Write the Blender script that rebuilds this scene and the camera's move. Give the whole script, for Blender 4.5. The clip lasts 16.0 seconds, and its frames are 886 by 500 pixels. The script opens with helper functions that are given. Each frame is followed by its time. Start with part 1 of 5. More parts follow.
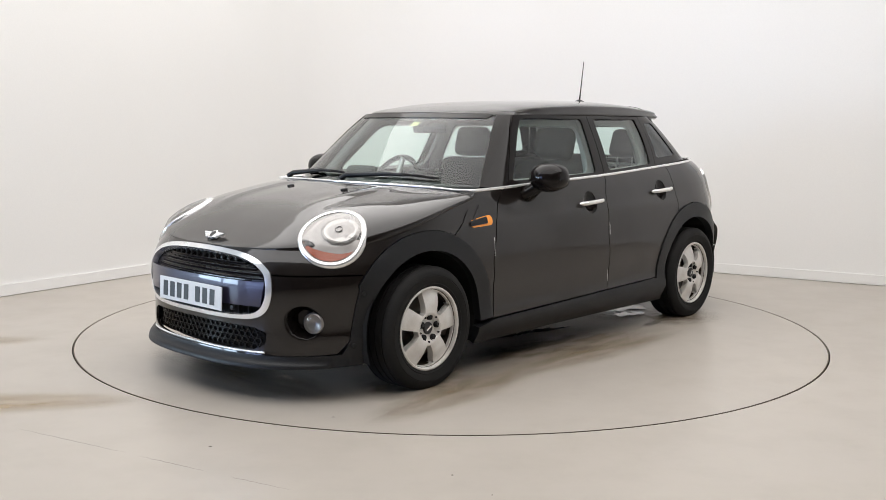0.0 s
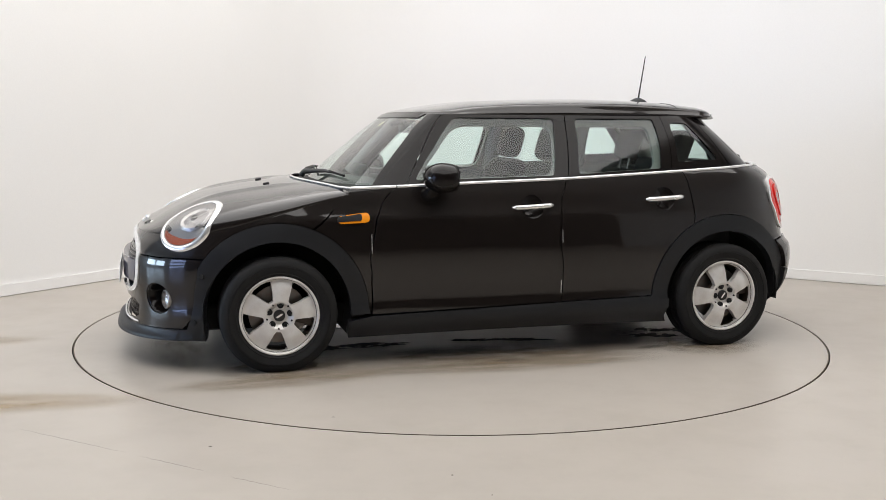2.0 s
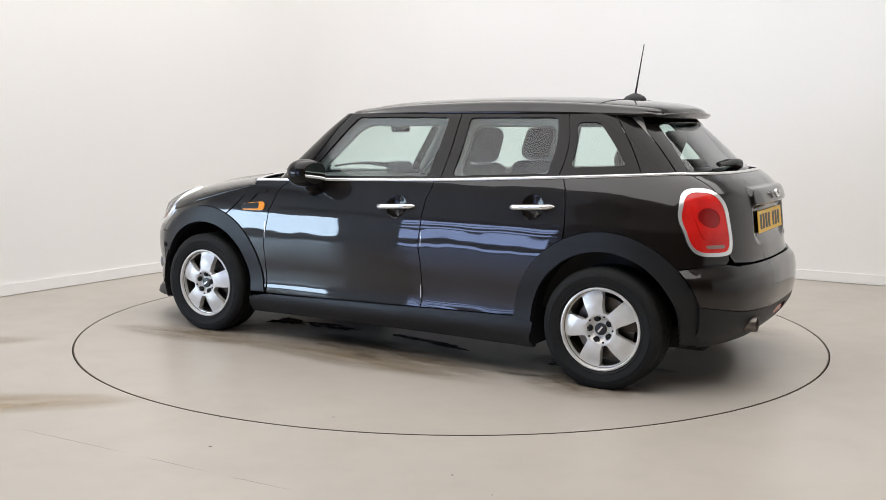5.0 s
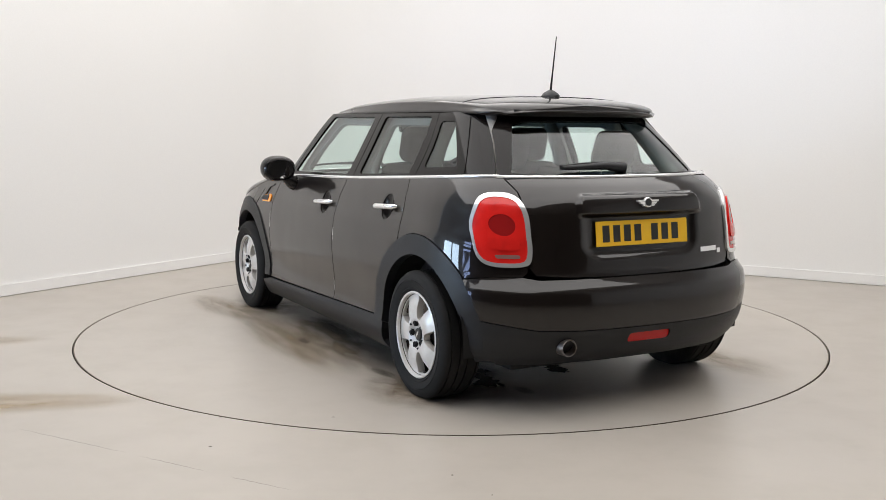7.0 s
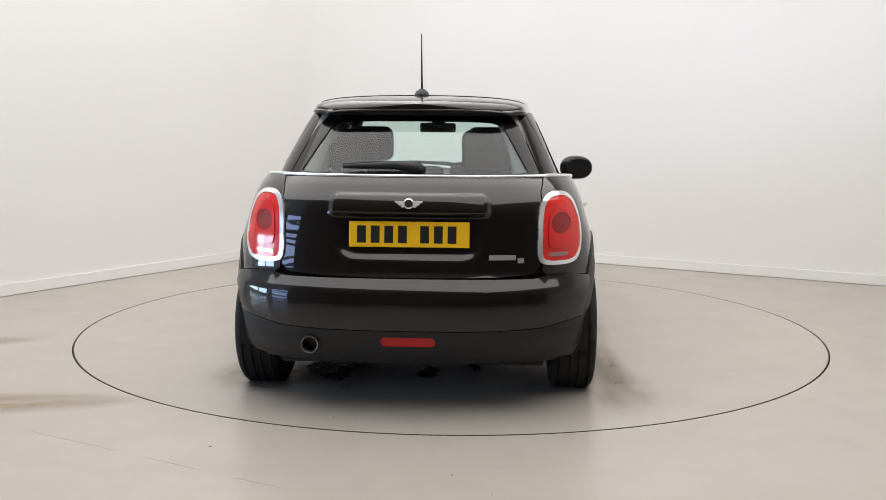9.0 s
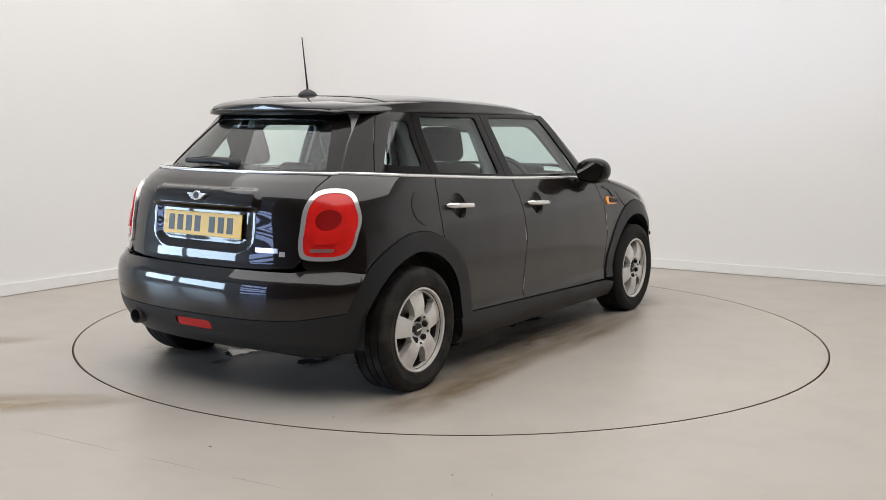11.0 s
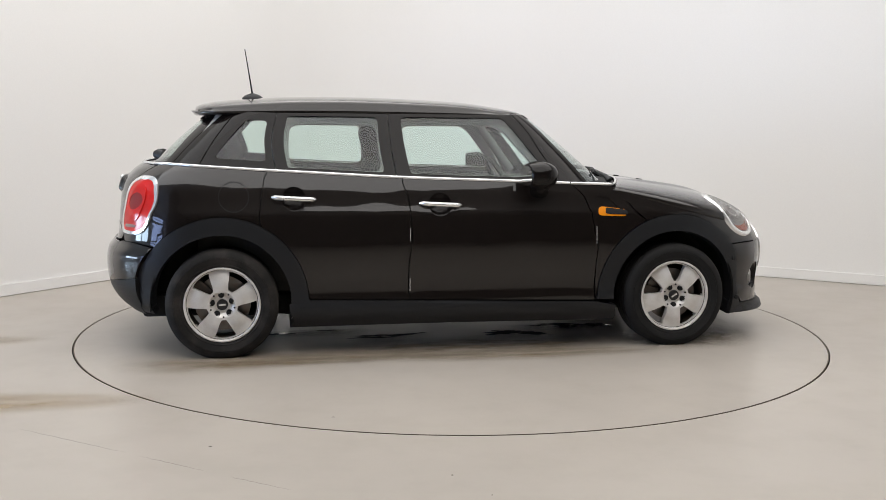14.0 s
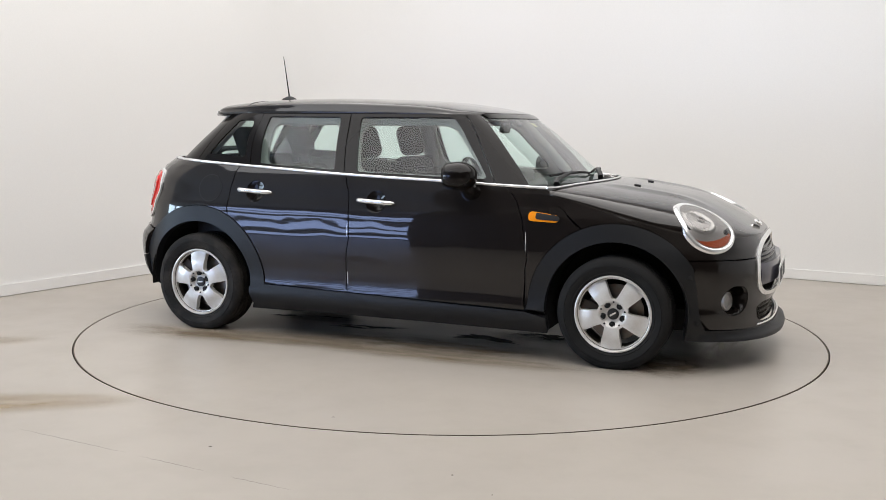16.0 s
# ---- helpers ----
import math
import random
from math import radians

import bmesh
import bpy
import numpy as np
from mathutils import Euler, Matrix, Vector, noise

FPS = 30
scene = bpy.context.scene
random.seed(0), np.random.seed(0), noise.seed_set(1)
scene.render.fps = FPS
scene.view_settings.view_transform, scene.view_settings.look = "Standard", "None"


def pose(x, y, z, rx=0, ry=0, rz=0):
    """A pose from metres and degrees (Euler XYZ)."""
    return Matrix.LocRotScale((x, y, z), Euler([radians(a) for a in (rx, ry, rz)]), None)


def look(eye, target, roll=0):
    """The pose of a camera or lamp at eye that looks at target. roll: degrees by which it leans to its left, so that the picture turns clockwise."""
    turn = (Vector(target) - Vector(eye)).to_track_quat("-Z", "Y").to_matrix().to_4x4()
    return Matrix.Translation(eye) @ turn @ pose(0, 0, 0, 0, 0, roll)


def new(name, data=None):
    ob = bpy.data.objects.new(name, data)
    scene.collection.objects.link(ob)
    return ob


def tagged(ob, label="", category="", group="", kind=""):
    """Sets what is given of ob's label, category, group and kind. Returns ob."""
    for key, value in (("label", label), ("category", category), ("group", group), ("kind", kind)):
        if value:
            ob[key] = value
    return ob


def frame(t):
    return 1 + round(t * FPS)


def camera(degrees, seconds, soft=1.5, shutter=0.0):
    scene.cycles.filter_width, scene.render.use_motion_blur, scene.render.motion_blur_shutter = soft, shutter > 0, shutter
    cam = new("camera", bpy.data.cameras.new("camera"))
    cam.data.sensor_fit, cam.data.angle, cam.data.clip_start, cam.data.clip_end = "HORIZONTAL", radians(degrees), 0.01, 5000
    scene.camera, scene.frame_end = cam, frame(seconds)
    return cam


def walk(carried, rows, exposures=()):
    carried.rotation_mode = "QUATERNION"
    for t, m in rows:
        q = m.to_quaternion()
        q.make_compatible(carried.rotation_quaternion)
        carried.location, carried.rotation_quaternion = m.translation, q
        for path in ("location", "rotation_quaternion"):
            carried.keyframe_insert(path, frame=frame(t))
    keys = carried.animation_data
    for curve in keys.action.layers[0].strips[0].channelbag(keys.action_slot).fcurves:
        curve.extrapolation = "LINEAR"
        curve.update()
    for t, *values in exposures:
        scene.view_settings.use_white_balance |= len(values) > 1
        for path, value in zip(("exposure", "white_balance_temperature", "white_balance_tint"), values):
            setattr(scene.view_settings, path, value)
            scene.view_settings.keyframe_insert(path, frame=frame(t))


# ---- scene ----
from mathutils import geometry as geo
cam = camera(48.19, 16.0, soft=0.5)
EYE = (0, 0, 1.2744)
VIEW = look(EYE, (0, 10, 1.2744 - 10 * math.tan(radians(7.30))), 0.46)
walk(cam, [(0, VIEW), (16, VIEW)], exposures=[(0, 0.12), (9, 0.05), (10.2, 0.01), (12.3, -0.06), (16, 0.03)])

# turntable centre, radius, and how the car stands on it
CX, CY, DISC_R = 0.0499, 6.1995, 2.2558
TURN_START, TURN_RATE = 227.515, 15.577
OFF_X, OFF_Y = -0.0912, 0.1045

# ---------------------------------------------------------------- light
world = bpy.data.worlds.new("world")
scene.world = world
world.use_nodes = True
_bg = world.node_tree.nodes["Background"]
_bg.inputs[0].default_value = (0.9, 0.95, 1.0, 1)
_bg.inputs[1].default_value = 0.12
LAMP_Z, LAMP_POWER, LAMP_COLOUR = 4.3, 119.0, (1.0, 0.974, 0.955)
DAY_POWER, DAY_COLOUR = 200.0, (0.60, 0.79, 1.0)


# ---------------------------------------------------------------- materials
def material(name, colour, rough=0.5, metal=0.0, coat=0.0, grain=0.0, grain_scale=60.0, bump=0.0, wave=0.0,
             stain=0.0, stain_scale=1.5, stain_colour=None, emit=0.0, spec=0.5, rough_var=0.0):
    """A principled surface with variation at two scales and a fine bump."""
    m = bpy.data.materials.new(name)
    m.use_nodes = True
    n, l = m.node_tree.nodes, m.node_tree.links
    b = n["Principled BSDF"]
    b.inputs["Base Color"].default_value = (*colour, 1)
    b.inputs["Roughness"].default_value = rough
    b.inputs["Metallic"].default_value = metal
    b.inputs["Coat Weight"].default_value = coat
    b.inputs["Coat Roughness"].default_value = 0.03
    b.inputs["Specular IOR Level"].default_value = spec
    if emit:
        b.inputs["Emission Color"].default_value = (*colour, 1)
        b.inputs["Emission Strength"].default_value = emit
    if wave:
        tw, wv, wb = n.new("ShaderNodeTexCoord"), n.new("ShaderNodeTexNoise"), n.new("ShaderNodeBump")
        wv.inputs["Scale"].default_value, wv.inputs["Detail"].default_value = 2.6, 1.5
        wb.inputs["Strength"].default_value, wb.inputs["Distance"].default_value = 1.0, wave
        l.new(tw.outputs["Object"], wv.inputs["Vector"])
        l.new(wv.outputs[0], wb.inputs["Height"])
        l.new(wb.outputs[0], b.inputs["Normal"])
        l.new(wb.outputs[0], b.inputs["Coat Normal"])
    if grain or stain or bump or rough_var:
        tc = n.new("ShaderNodeTexCoord")
        src = tc.outputs["Object"]
        fine = n.new("ShaderNodeTexNoise")
        fine.inputs["Scale"].default_value, fine.inputs["Detail"].default_value = grain_scale, 6
        l.new(src, fine.inputs["Vector"])
        wide = n.new("ShaderNodeTexNoise")
        wide.inputs["Scale"].default_value, wide.inputs["Detail"].default_value = stain_scale, 5
        l.new(src, wide.inputs["Vector"])
        out = None
        if stain:
            ramp = n.new("ShaderNodeMapRange")
            ramp.inputs[1].default_value, ramp.inputs[2].default_value = 0.42, 0.72
            ramp.inputs[4].default_value = stain
            l.new(wide.outputs[0], ramp.inputs[0])
            mx = n.new("ShaderNodeMix")
            mx.data_type = "RGBA"
            mx.inputs[6].default_value = (*colour, 1)
            mx.inputs[7].default_value = (*(stain_colour or [c * 0.6 for c in colour]), 1)
            l.new(ramp.outputs[0], mx.inputs[0])
            out = mx.outputs[2]
        if grain:
            mx2 = n.new("ShaderNodeMix")
            mx2.data_type, mx2.blend_type = "RGBA", "MULTIPLY"
            mx2.inputs[0].default_value = grain
            if out:
                l.new(out, mx2.inputs[6])
            else:
                mx2.inputs[6].default_value = (*colour, 1)
            l.new(fine.outputs[0], mx2.inputs[7])
            out = mx2.outputs[2]
        if out:
            l.new(out, b.inputs["Base Color"])
        if rough_var:
            rr = n.new("ShaderNodeMapRange")
            rr.inputs[1].default_value, rr.inputs[2].default_value = 0.3, 0.7
            rr.inputs[3].default_value, rr.inputs[4].default_value = max(rough - rough_var, 0.02), rough + rough_var
            l.new(wide.outputs[0], rr.inputs[0])
            l.new(rr.outputs[0], b.inputs["Roughness"])
        if bump:
            bp = n.new("ShaderNodeBump")
            bp.inputs["Strength"].default_value, bp.inputs["Distance"].default_value = bump, 0.002
            l.new(fine.outputs[0], bp.inputs["Height"])
            l.new(bp.outputs[0], b.inputs["Normal"])
    return m


def glass_material(name, tint, gloss=1.0):
    """Thin tinted glass: clear passage, mirror by Fresnel."""
    m = bpy.data.materials.new(name)
    m.use_nodes = True
    n, l = m.node_tree.nodes, m.node_tree.links
    n.clear()
    out = n.new("ShaderNodeOutputMaterial")
    mix = n.new("ShaderNodeMixShader")
    tr = n.new("ShaderNodeBsdfTransparent")
    gl = n.new("ShaderNodeBsdfGlossy")
    lw = n.new("ShaderNodeLayerWeight")
    lw.inputs[0].default_value = 0.5
    pw = n.new("ShaderNodeMath")
    pw.operation = "POWER"
    pw.inputs[1].default_value = 4.2
    fr = n.new("ShaderNodeMapRange")
    fr.inputs[3].default_value, fr.inputs[4].default_value = 0.048, 0.95
    l.new(lw.outputs["Facing"], pw.inputs[0])
    l.new(pw.outputs[0], fr.inputs[0])
    tr.inputs[0].default_value = (*tint, 1)
    gl.inputs["Roughness"].default_value = 0.0
    gl.inputs[0].default_value = (gloss, gloss, gloss, 1)
    l.new(fr.outputs[0], mix.inputs[0])
    l.new(tr.outputs[0], mix.inputs[1])
    l.new(gl.outputs[0], mix.inputs[2])
    l.new(mix.outputs[0], out.inputs[0])
    return m


M = {}
M["paint"] = material("black_brown_paint", (0.0106, 0.0079, 0.0068), 0.36, 0.0, 1.0, grain=0.35, grain_scale=900, spec=0.09, wave=0.006)
M["gloss"] = material("gloss_black_trim", (0.008, 0.0065, 0.006), 0.10, 0, 0.0, rough_var=0.02, spec=0.22)
M["plastic"] = material("dark_textured_plastic", (0.0105, 0.0111, 0.0128), 0.45, 0, 0, grain=0.3, grain_scale=400, bump=0.25, stain=0.25, stain_scale=4, stain_colour=(0.016, 0.016, 0.017), spec=0.36)
M["matt"] = material("matt_black", (0.008, 0.008, 0.008), 0.85, grain=0.3, grain_scale=80)
M["tyre"] = material("dusty_tyre_rubber", (0.0125, 0.0110, 0.0098), 0.75, spec=0.3, grain=0.5, grain_scale=90, bump=0.3, stain=0.75, stain_scale=11, stain_colour=(0.058, 0.050, 0.043))
M["rubber"] = material("tyre_rubber", (0.0090, 0.0087, 0.0085), 0.75, spec=0.3, grain=0.4, grain_scale=120, bump=0.3, stain=0.45, stain_scale=9, stain_colour=(0.020, 0.018, 0.017))
M["alloy"] = material("silver_alloy", (0.78, 0.76, 0.73), 0.34, 0.25, 0.3, grain=0.2, grain_scale=300, stain=0.35, stain_scale=14, stain_colour=(0.42, 0.35, 0.28))
# Brake dust, with the shade of the spoke gaps darkened into the colour.
M["barrel"] = material("dusted_shaded_barrel", (0.060, 0.047, 0.038), 0.5, 0.5, stain=0.6, stain_scale=20, stain_colour=(0.04, 0.03, 0.02))
M["disc"] = material("worn_steel", (0.19, 0.175, 0.165), 0.4, 0.9, stain=0.5, stain_scale=25, stain_colour=(0.16, 0.09, 0.05))
M["chrome"] = material("chrome", (0.90, 0.90, 0.89), 0.16, 0.72, rough_var=0.03)
M["satin"] = material("satin_chrome", (0.84, 0.83, 0.81), 0.26, 0.75, rough_var=0.04)
M["white"] = material("white_plate", (0.78, 0.78, 0.77), 0.35, grain=0.08)
M["yellow"] = material("yellow_plate", (0.86, 0.50, 0.012), 0.35, grain=0.1, grain_scale=40)
M["ink"] = material("plate_ink", (0.012, 0.012, 0.012), 0.4)
M["red"] = material("red_lens", (0.66, 0.018, 0.014), 0.16, 0, 0.12, stain=0.5, stain_scale=14, stain_colour=(0.40, 0.012, 0.01))
M["redin"] = material("dark_red_lens", (0.26, 0.010, 0.010), 0.15, 0, 0.2)
M["clearlens"] = material("smoky_reflector", (0.30, 0.16, 0.14), 0.15, 0.2, 1.0)
M["orange"] = material("orange_lens", (0.90, 0.30, 0.012), 0.2, 0, 0.8)
M["orangedark"] = material("amber_lens", (0.34, 0.075, 0.03), 0.2, 0.1, 0.6)
M["refl"] = material("lamp_reflector", (0.33, 0.315, 0.305), 0.36, 0.68, rough_var=0.08, stain_scale=20)
M["bowl"] = material("main_beam_bowl", (0.47, 0.455, 0.44), 0.30, 0.72, rough_var=0.06, stain_scale=20)
M["purple"] = material("dark_violet_bar", (0.020, 0.017, 0.042), 0.32, 0.3, 0.7, rough_var=0.04)
M["cloth"] = material("charcoal_seat_cloth", (0.046, 0.042, 0.038), 0.9, grain=0.5, grain_scale=250, bump=0.4)
M["trim"] = material("dark_interior_plastic", (0.035, 0.034, 0.033), 0.6, grain=0.3, grain_scale=200)
M["lining"] = material("grey_headlining", (0.30, 0.29, 0.275), 0.9, grain=0.2, grain_scale=200)
M["silverplastic"] = material("silver_plastic", (0.5, 0.5, 0.5), 0.3, 0.7)
M["glass"] = glass_material("green_tinted_glass", (0.80, 0.905, 0.875))
M["privacy"] = glass_material("clear_lamp_glass", (0.95, 0.95, 0.95), 0.55)
M["fogred"] = material("red_reflector", (0.55, 0.008, 0.008), 0.2, 0, 0.15, spec=0.3)
M["badge"] = material("silver_badge", (0.82, 0.81, 0.79), 0.25, 0.35)
M["mirror"] = material("mirror", (0.9, 0.9, 0.9), 0.01, 1.0)


# ---------------------------------------------------------------- mesh helpers
def finish(name, me, mat, parent=None, label=""):
    me.materials.append(mat)
    ob = new(name, me)
    ob.parent = parent
    if label:
        tagged(ob, label)
    return ob


def part(name, bm, mat, parent=None, label="", smooth=None, turn=True):
    """One bmesh as one mesh object under a thing; smooth: crease angle in degrees."""
    me = bpy.data.meshes.new(name)
    if turn:
        bmesh.ops.recalc_face_normals(bm, faces=bm.faces)
    if smooth is not None:
        for f in bm.faces:
            f.smooth = True
        for e in bm.edges:
            if len(e.link_faces) == 2 and e.calc_face_angle(0) > radians(smooth):
                e.smooth = False
    bm.to_mesh(me)
    bm.free()
    return finish(name, me, mat, parent, label)


def add_box(bm, c, s, rot=None, bevel=0.0, seg=2):
    m = Matrix.Translation(c) @ (rot.to_4x4() if rot else Matrix.Identity(4)) @ Matrix.Diagonal((*s, 1))
    r = bmesh.ops.create_cube(bm, size=1, matrix=m)
    if bevel:
        es = list({e for v in r["verts"] for e in v.link_edges})
        bmesh.ops.bevel(bm, geom=es, offset=bevel, segments=seg, profile=0.5, affect="EDGES", clamp_overlap=True)


def box_part(name, c, s, mat, parent=None, label="", rot=None, bevel=0.004):
    bm = bmesh.new()
    add_box(bm, c, s, rot, bevel)
    return part(name, bm, mat, parent, label, 35)


def lathe(name, profile, mat, parent=None, label="", seg=64, m=None, smooth=35):
    """Turns (radius, height) pairs about the z axis."""
    bm = bmesh.new()
    rings = []
    for r, z in profile:
        rings.append([bm.verts.new((r * math.cos(2 * math.pi * i / seg), r * math.sin(2 * math.pi * i / seg), z)) for i in range(seg)])
    for a, b in zip(rings, rings[1:]):
        for i in range(seg):
            j = (i + 1) % seg
            bm.faces.new((a[i], a[j], b[j], b[i]))
    for ring, (r, z) in ((rings[0], profile[0]), (rings[-1], profile[-1])):
        if r < 0.012:
            bm.faces.new(ring)
    if m:
        bm.transform(m)
    return part(name, bm, mat, parent, label, smooth)


def tube(name, pts, r, mat, parent=None, label="", seg=8, closed=False, flat=1.0):
    """A round bar along points."""
    bm = bmesh.new()
    pts = [Vector(p) for p in pts]
    n, rings, up = len(pts), [], Vector((0.013, 0.021, 1))
    for i, p in enumerate(pts):
        a = pts[(i - 1) % n] if (i or closed) else p
        b = pts[(i + 1) % n] if (i < n - 1 or closed) else p
        d = (b - a).normalized()
        u = d.cross(up)
        if u.length < 0.05:
            u = d.cross(Vector((1, 0, 0)))
        u.normalize()
        v = d.cross(u)
        rr = r(i / max(n - 1, 1)) if callable(r) else r
        rings.append([bm.verts.new(p + (u * math.cos(2 * math.pi * k / seg) * flat + v * math.sin(2 * math.pi * k / seg)) * rr) for k in range(seg)])
    for i in range(n if closed else n - 1):
        a, b = rings[i], rings[(i + 1) % n]
        for k in range(seg):
            bm.faces.new((a[k], a[(k + 1) % seg], b[(k + 1) % seg], b[k]))
    if not closed:
        bm.faces.new(rings[0])
        bm.faces.new(rings[-1])
    return part(name, bm, mat, parent, label, 50)


def curve(table, x):
    """Smooth interpolation (Catmull-Rom) in a table of (x, value)."""
    if x <= table[0][0]:
        return table[0][1]
    if x >= table[-1][0]:
        return table[-1][1]
    for i in range(len(table) - 1):
        if x <= table[i + 1][0]:
            break
    (x0, y0), (x1, y1) = table[i], table[i + 1]
    h = x1 - x0
    sl = (y1 - y0) / h
    sa = sl if i == 0 else (y1 - table[i - 1][1]) / (x1 - table[i - 1][0])
    sb = sl if i + 2 >= len(table) else (table[i + 2][1] - y0) / (table[i + 2][0] - x0)
    t = (x - x0) / h
    return (y0 * (1 + 2 * t) + sa * h * t) * (1 - t) ** 2 + (y1 * (3 - 2 * t) - sb * h * (1 - t)) * t * t


def smooth01(a, b, x):
    t = min(max((x - a) / (b - a), 0), 1)
    return t * t * (3 - 2 * t)


# ---------------------------------------------------------------- the car's skin
class Skin:
    """Stacked plan outlines: a rounded nose, straight flanks, a rounded tail, as functions of the height."""

    def __init__(self, nose, tail, half, lf, lr, nf, nr, taper=lambda x: 1.0):
        self.nose, self.tail, self.half, self.lf, self.lr, self.nf, self.nr, self.taper = nose, tail, half, lf, lr, nf, nr, taper

    def ends(self, z):
        return self.nose(z) - self.lf(z), self.tail(z) + self.lr(z)

    def at(self, c, z):
        """c: 0 nose to 1 flank's start, to 2 flank's end, to 3 tail; negative c is the car's right side."""
        s, a = (1 if c >= 0 else -1), abs(c)
        xa, xb = self.ends(z)
        w = self.half(z)
        if a <= 1:
            g = a * math.pi / 2
            x, y = xa + self.lf(z) * max(math.cos(g), 0) ** (2 / self.nf), w * math.sin(g) ** (2 / self.nf)
        elif a <= 2:
            x, y = xa + (xb - xa) * (a - 1), w
        else:
            g = min(a - 2, 1) * math.pi / 2
            x, y = xb - self.lr(z) * math.sin(g) ** (2 / self.nr), w * max(math.cos(g), 0) ** (2 / self.nr)
        return Vector((x, s * y * self.taper(x), z))

    def cx(self, x, z):
        """c of the flank's point at x."""
        xa, xb = self.ends(z)
        if x > xa:
            return math.acos(min(((x - xa) / self.lf(z)), 1) ** (self.nf / 2)) * 2 / math.pi
        if x >= xb:
            return 1 + (x - xa) / (xb - xa)
        return 2 + math.asin(min((xb - x) / self.lr(z), 1) ** (self.nr / 2)) * 2 / math.pi

    def cf(self, y, z):
        r = min(abs(y) / self.half(z), 1)
        return math.copysign(math.asin(r ** (self.nf / 2)) * 2 / math.pi, y)

    def cr(self, y, z):
        r = min(abs(y) / (self.half(z) * self.taper(self.tail(z))), 1)
        return math.copysign(2 + math.acos(r ** (self.nr / 2)) * 2 / math.pi, y)

    def y(self, x, z):
        return self.at(self.cx(x, z), z).y


NOSE = [(0.10, 2.02), (0.16, 2.06), (0.22, 2.045), (0.34, 2.04), (0.46, 2.052), (0.56, 2.045), (0.63, 2.015), (0.69, 1.97), (0.80, 1.90), (1.05, 1.80)]
TAIL = [(0.20, -1.80), (0.28, -1.89), (0.38, -1.925), (0.50, -1.935), (0.60, -1.915), (0.64, -1.90), (0.80, -1.885), (0.93, -1.865), (1.0, -1.81), (1.05, -1.74)]
HALF = [(0.12, 0.79), (0.20, 0.812), (0.28, 0.837), (0.34, 0.831), (0.41, 0.832), (0.49, 0.840), (0.60, 0.843), (0.72, 0.8345), (0.775, 0.827), (0.805, 0.8175), (0.84, 0.8065), (0.92, 0.784), (1.0, 0.752), (1.06, 0.715)]
low = Skin(lambda z: curve(NOSE, z), lambda z: curve(TAIL, z), lambda z: curve(HALF, z), lambda z: 0.86, lambda z: 0.62, 2.7, 2.9)

WS_X = [(0.93, 1.0), (1.05, 0.862), (1.15, 0.739), (1.25, 0.612), (1.34, 0.480)]
BK_X = [(0.98, -1.76), (1.035, -1.705), (1.18, -1.555), (1.34, -1.375)]
TOP_W = [(0.93, 0.768), (1.0, 0.738), (1.15, 0.668), (1.31, 0.588), (1.345, 0.566)]
top = Skin(lambda z: curve(WS_X, z), lambda z: curve(BK_X, z), lambda z: curve(TOP_W, z),
           lambda z: 0.40 - 0.24 * (z - 0.94) / 0.4, lambda z: 0.42, 2.5, 3.0,
           lambda x: 1 - 0.085 * max(0, (-0.3 - x) / 1.1) ** 1.6)

BELT = [(-1.75, 1.045), (-1.566, 1.042), (-1.03, 1.013), (-0.31, 0.976), (0.384, 0.953), (0.67, 0.942), (0.95, 0.935)]
SHOULDER = [(0.62, 0.925), (0.90, 0.90), (1.10, 0.855), (1.30, 0.80), (1.50, 0.745), (1.70, 0.705), (1.97, 0.69), (2.1, 0.69)]
HOOD = [(0.6, 0.975), (1.05, 0.955), (1.316, 0.925), (1.50, 0.897), (1.62, 0.868), (1.75, 0.812), (1.86, 0.752), (1.93, 0.712), (1.97, 0.69)]


def shoulder(x):
    return curve(SHOULDER, x)


def hood_at(x, r):
    """The bonnet's dome at x; r: 0 on the crown to 1 at the shoulder."""
    zs = shoulder(x)
    ys = low.y(min(x, low.nose(zs) - 1e-4), zs)
    return Vector((x, ys * r, zs + max(curve(HOOD, x) - zs, 0) * max(1 - abs(r) ** 2.5, 0) ** (1 / 2.5)))


def inside(p):
    """Whether a point lies within the front of the body."""
    x, y, z = p.x, abs(p.y), p.z
    zs = shoulder(x)
    if x > low.nose(min(z, zs)) - 0.001:
        return False
    if z <= zs:
        return y < low.y(x, z)
    ys = low.y(x, zs)
    return y < ys and z < hood_at(x, y / ys).z


def to_mesh(name, verts, normals, faces, rim_loops, depth, flip):
    """A skin with true normals; its free edges are turned in by depth."""
    verts, normals, faces = list(verts), list(normals), [tuple(f) for f in faces]
    for loop in rim_loops:
        base = len(verts)
        for i, j in loop:
            a, b = verts[i], verts[j]
            ai, bi = a - normals[i] * depth, b - normals[j] * depth
            k = len(verts)
            nn = (ai - a).cross(b - a)
            nn = nn.normalized() if nn.length > 1e-9 else Vector((0, 0, 1))
            verts += [a, b, bi, ai]
            normals += [nn] * 4
            faces.append((k, k + 3, k + 2, k + 1))
    if flip:
        faces = [tuple(reversed(f)) for f in faces]
    me = bpy.data.meshes.new(name)
    me.from_pydata([tuple(v) for v in verts], [], faces)
    for p in me.polygons:
        p.use_smooth = True
    return me, verts, normals


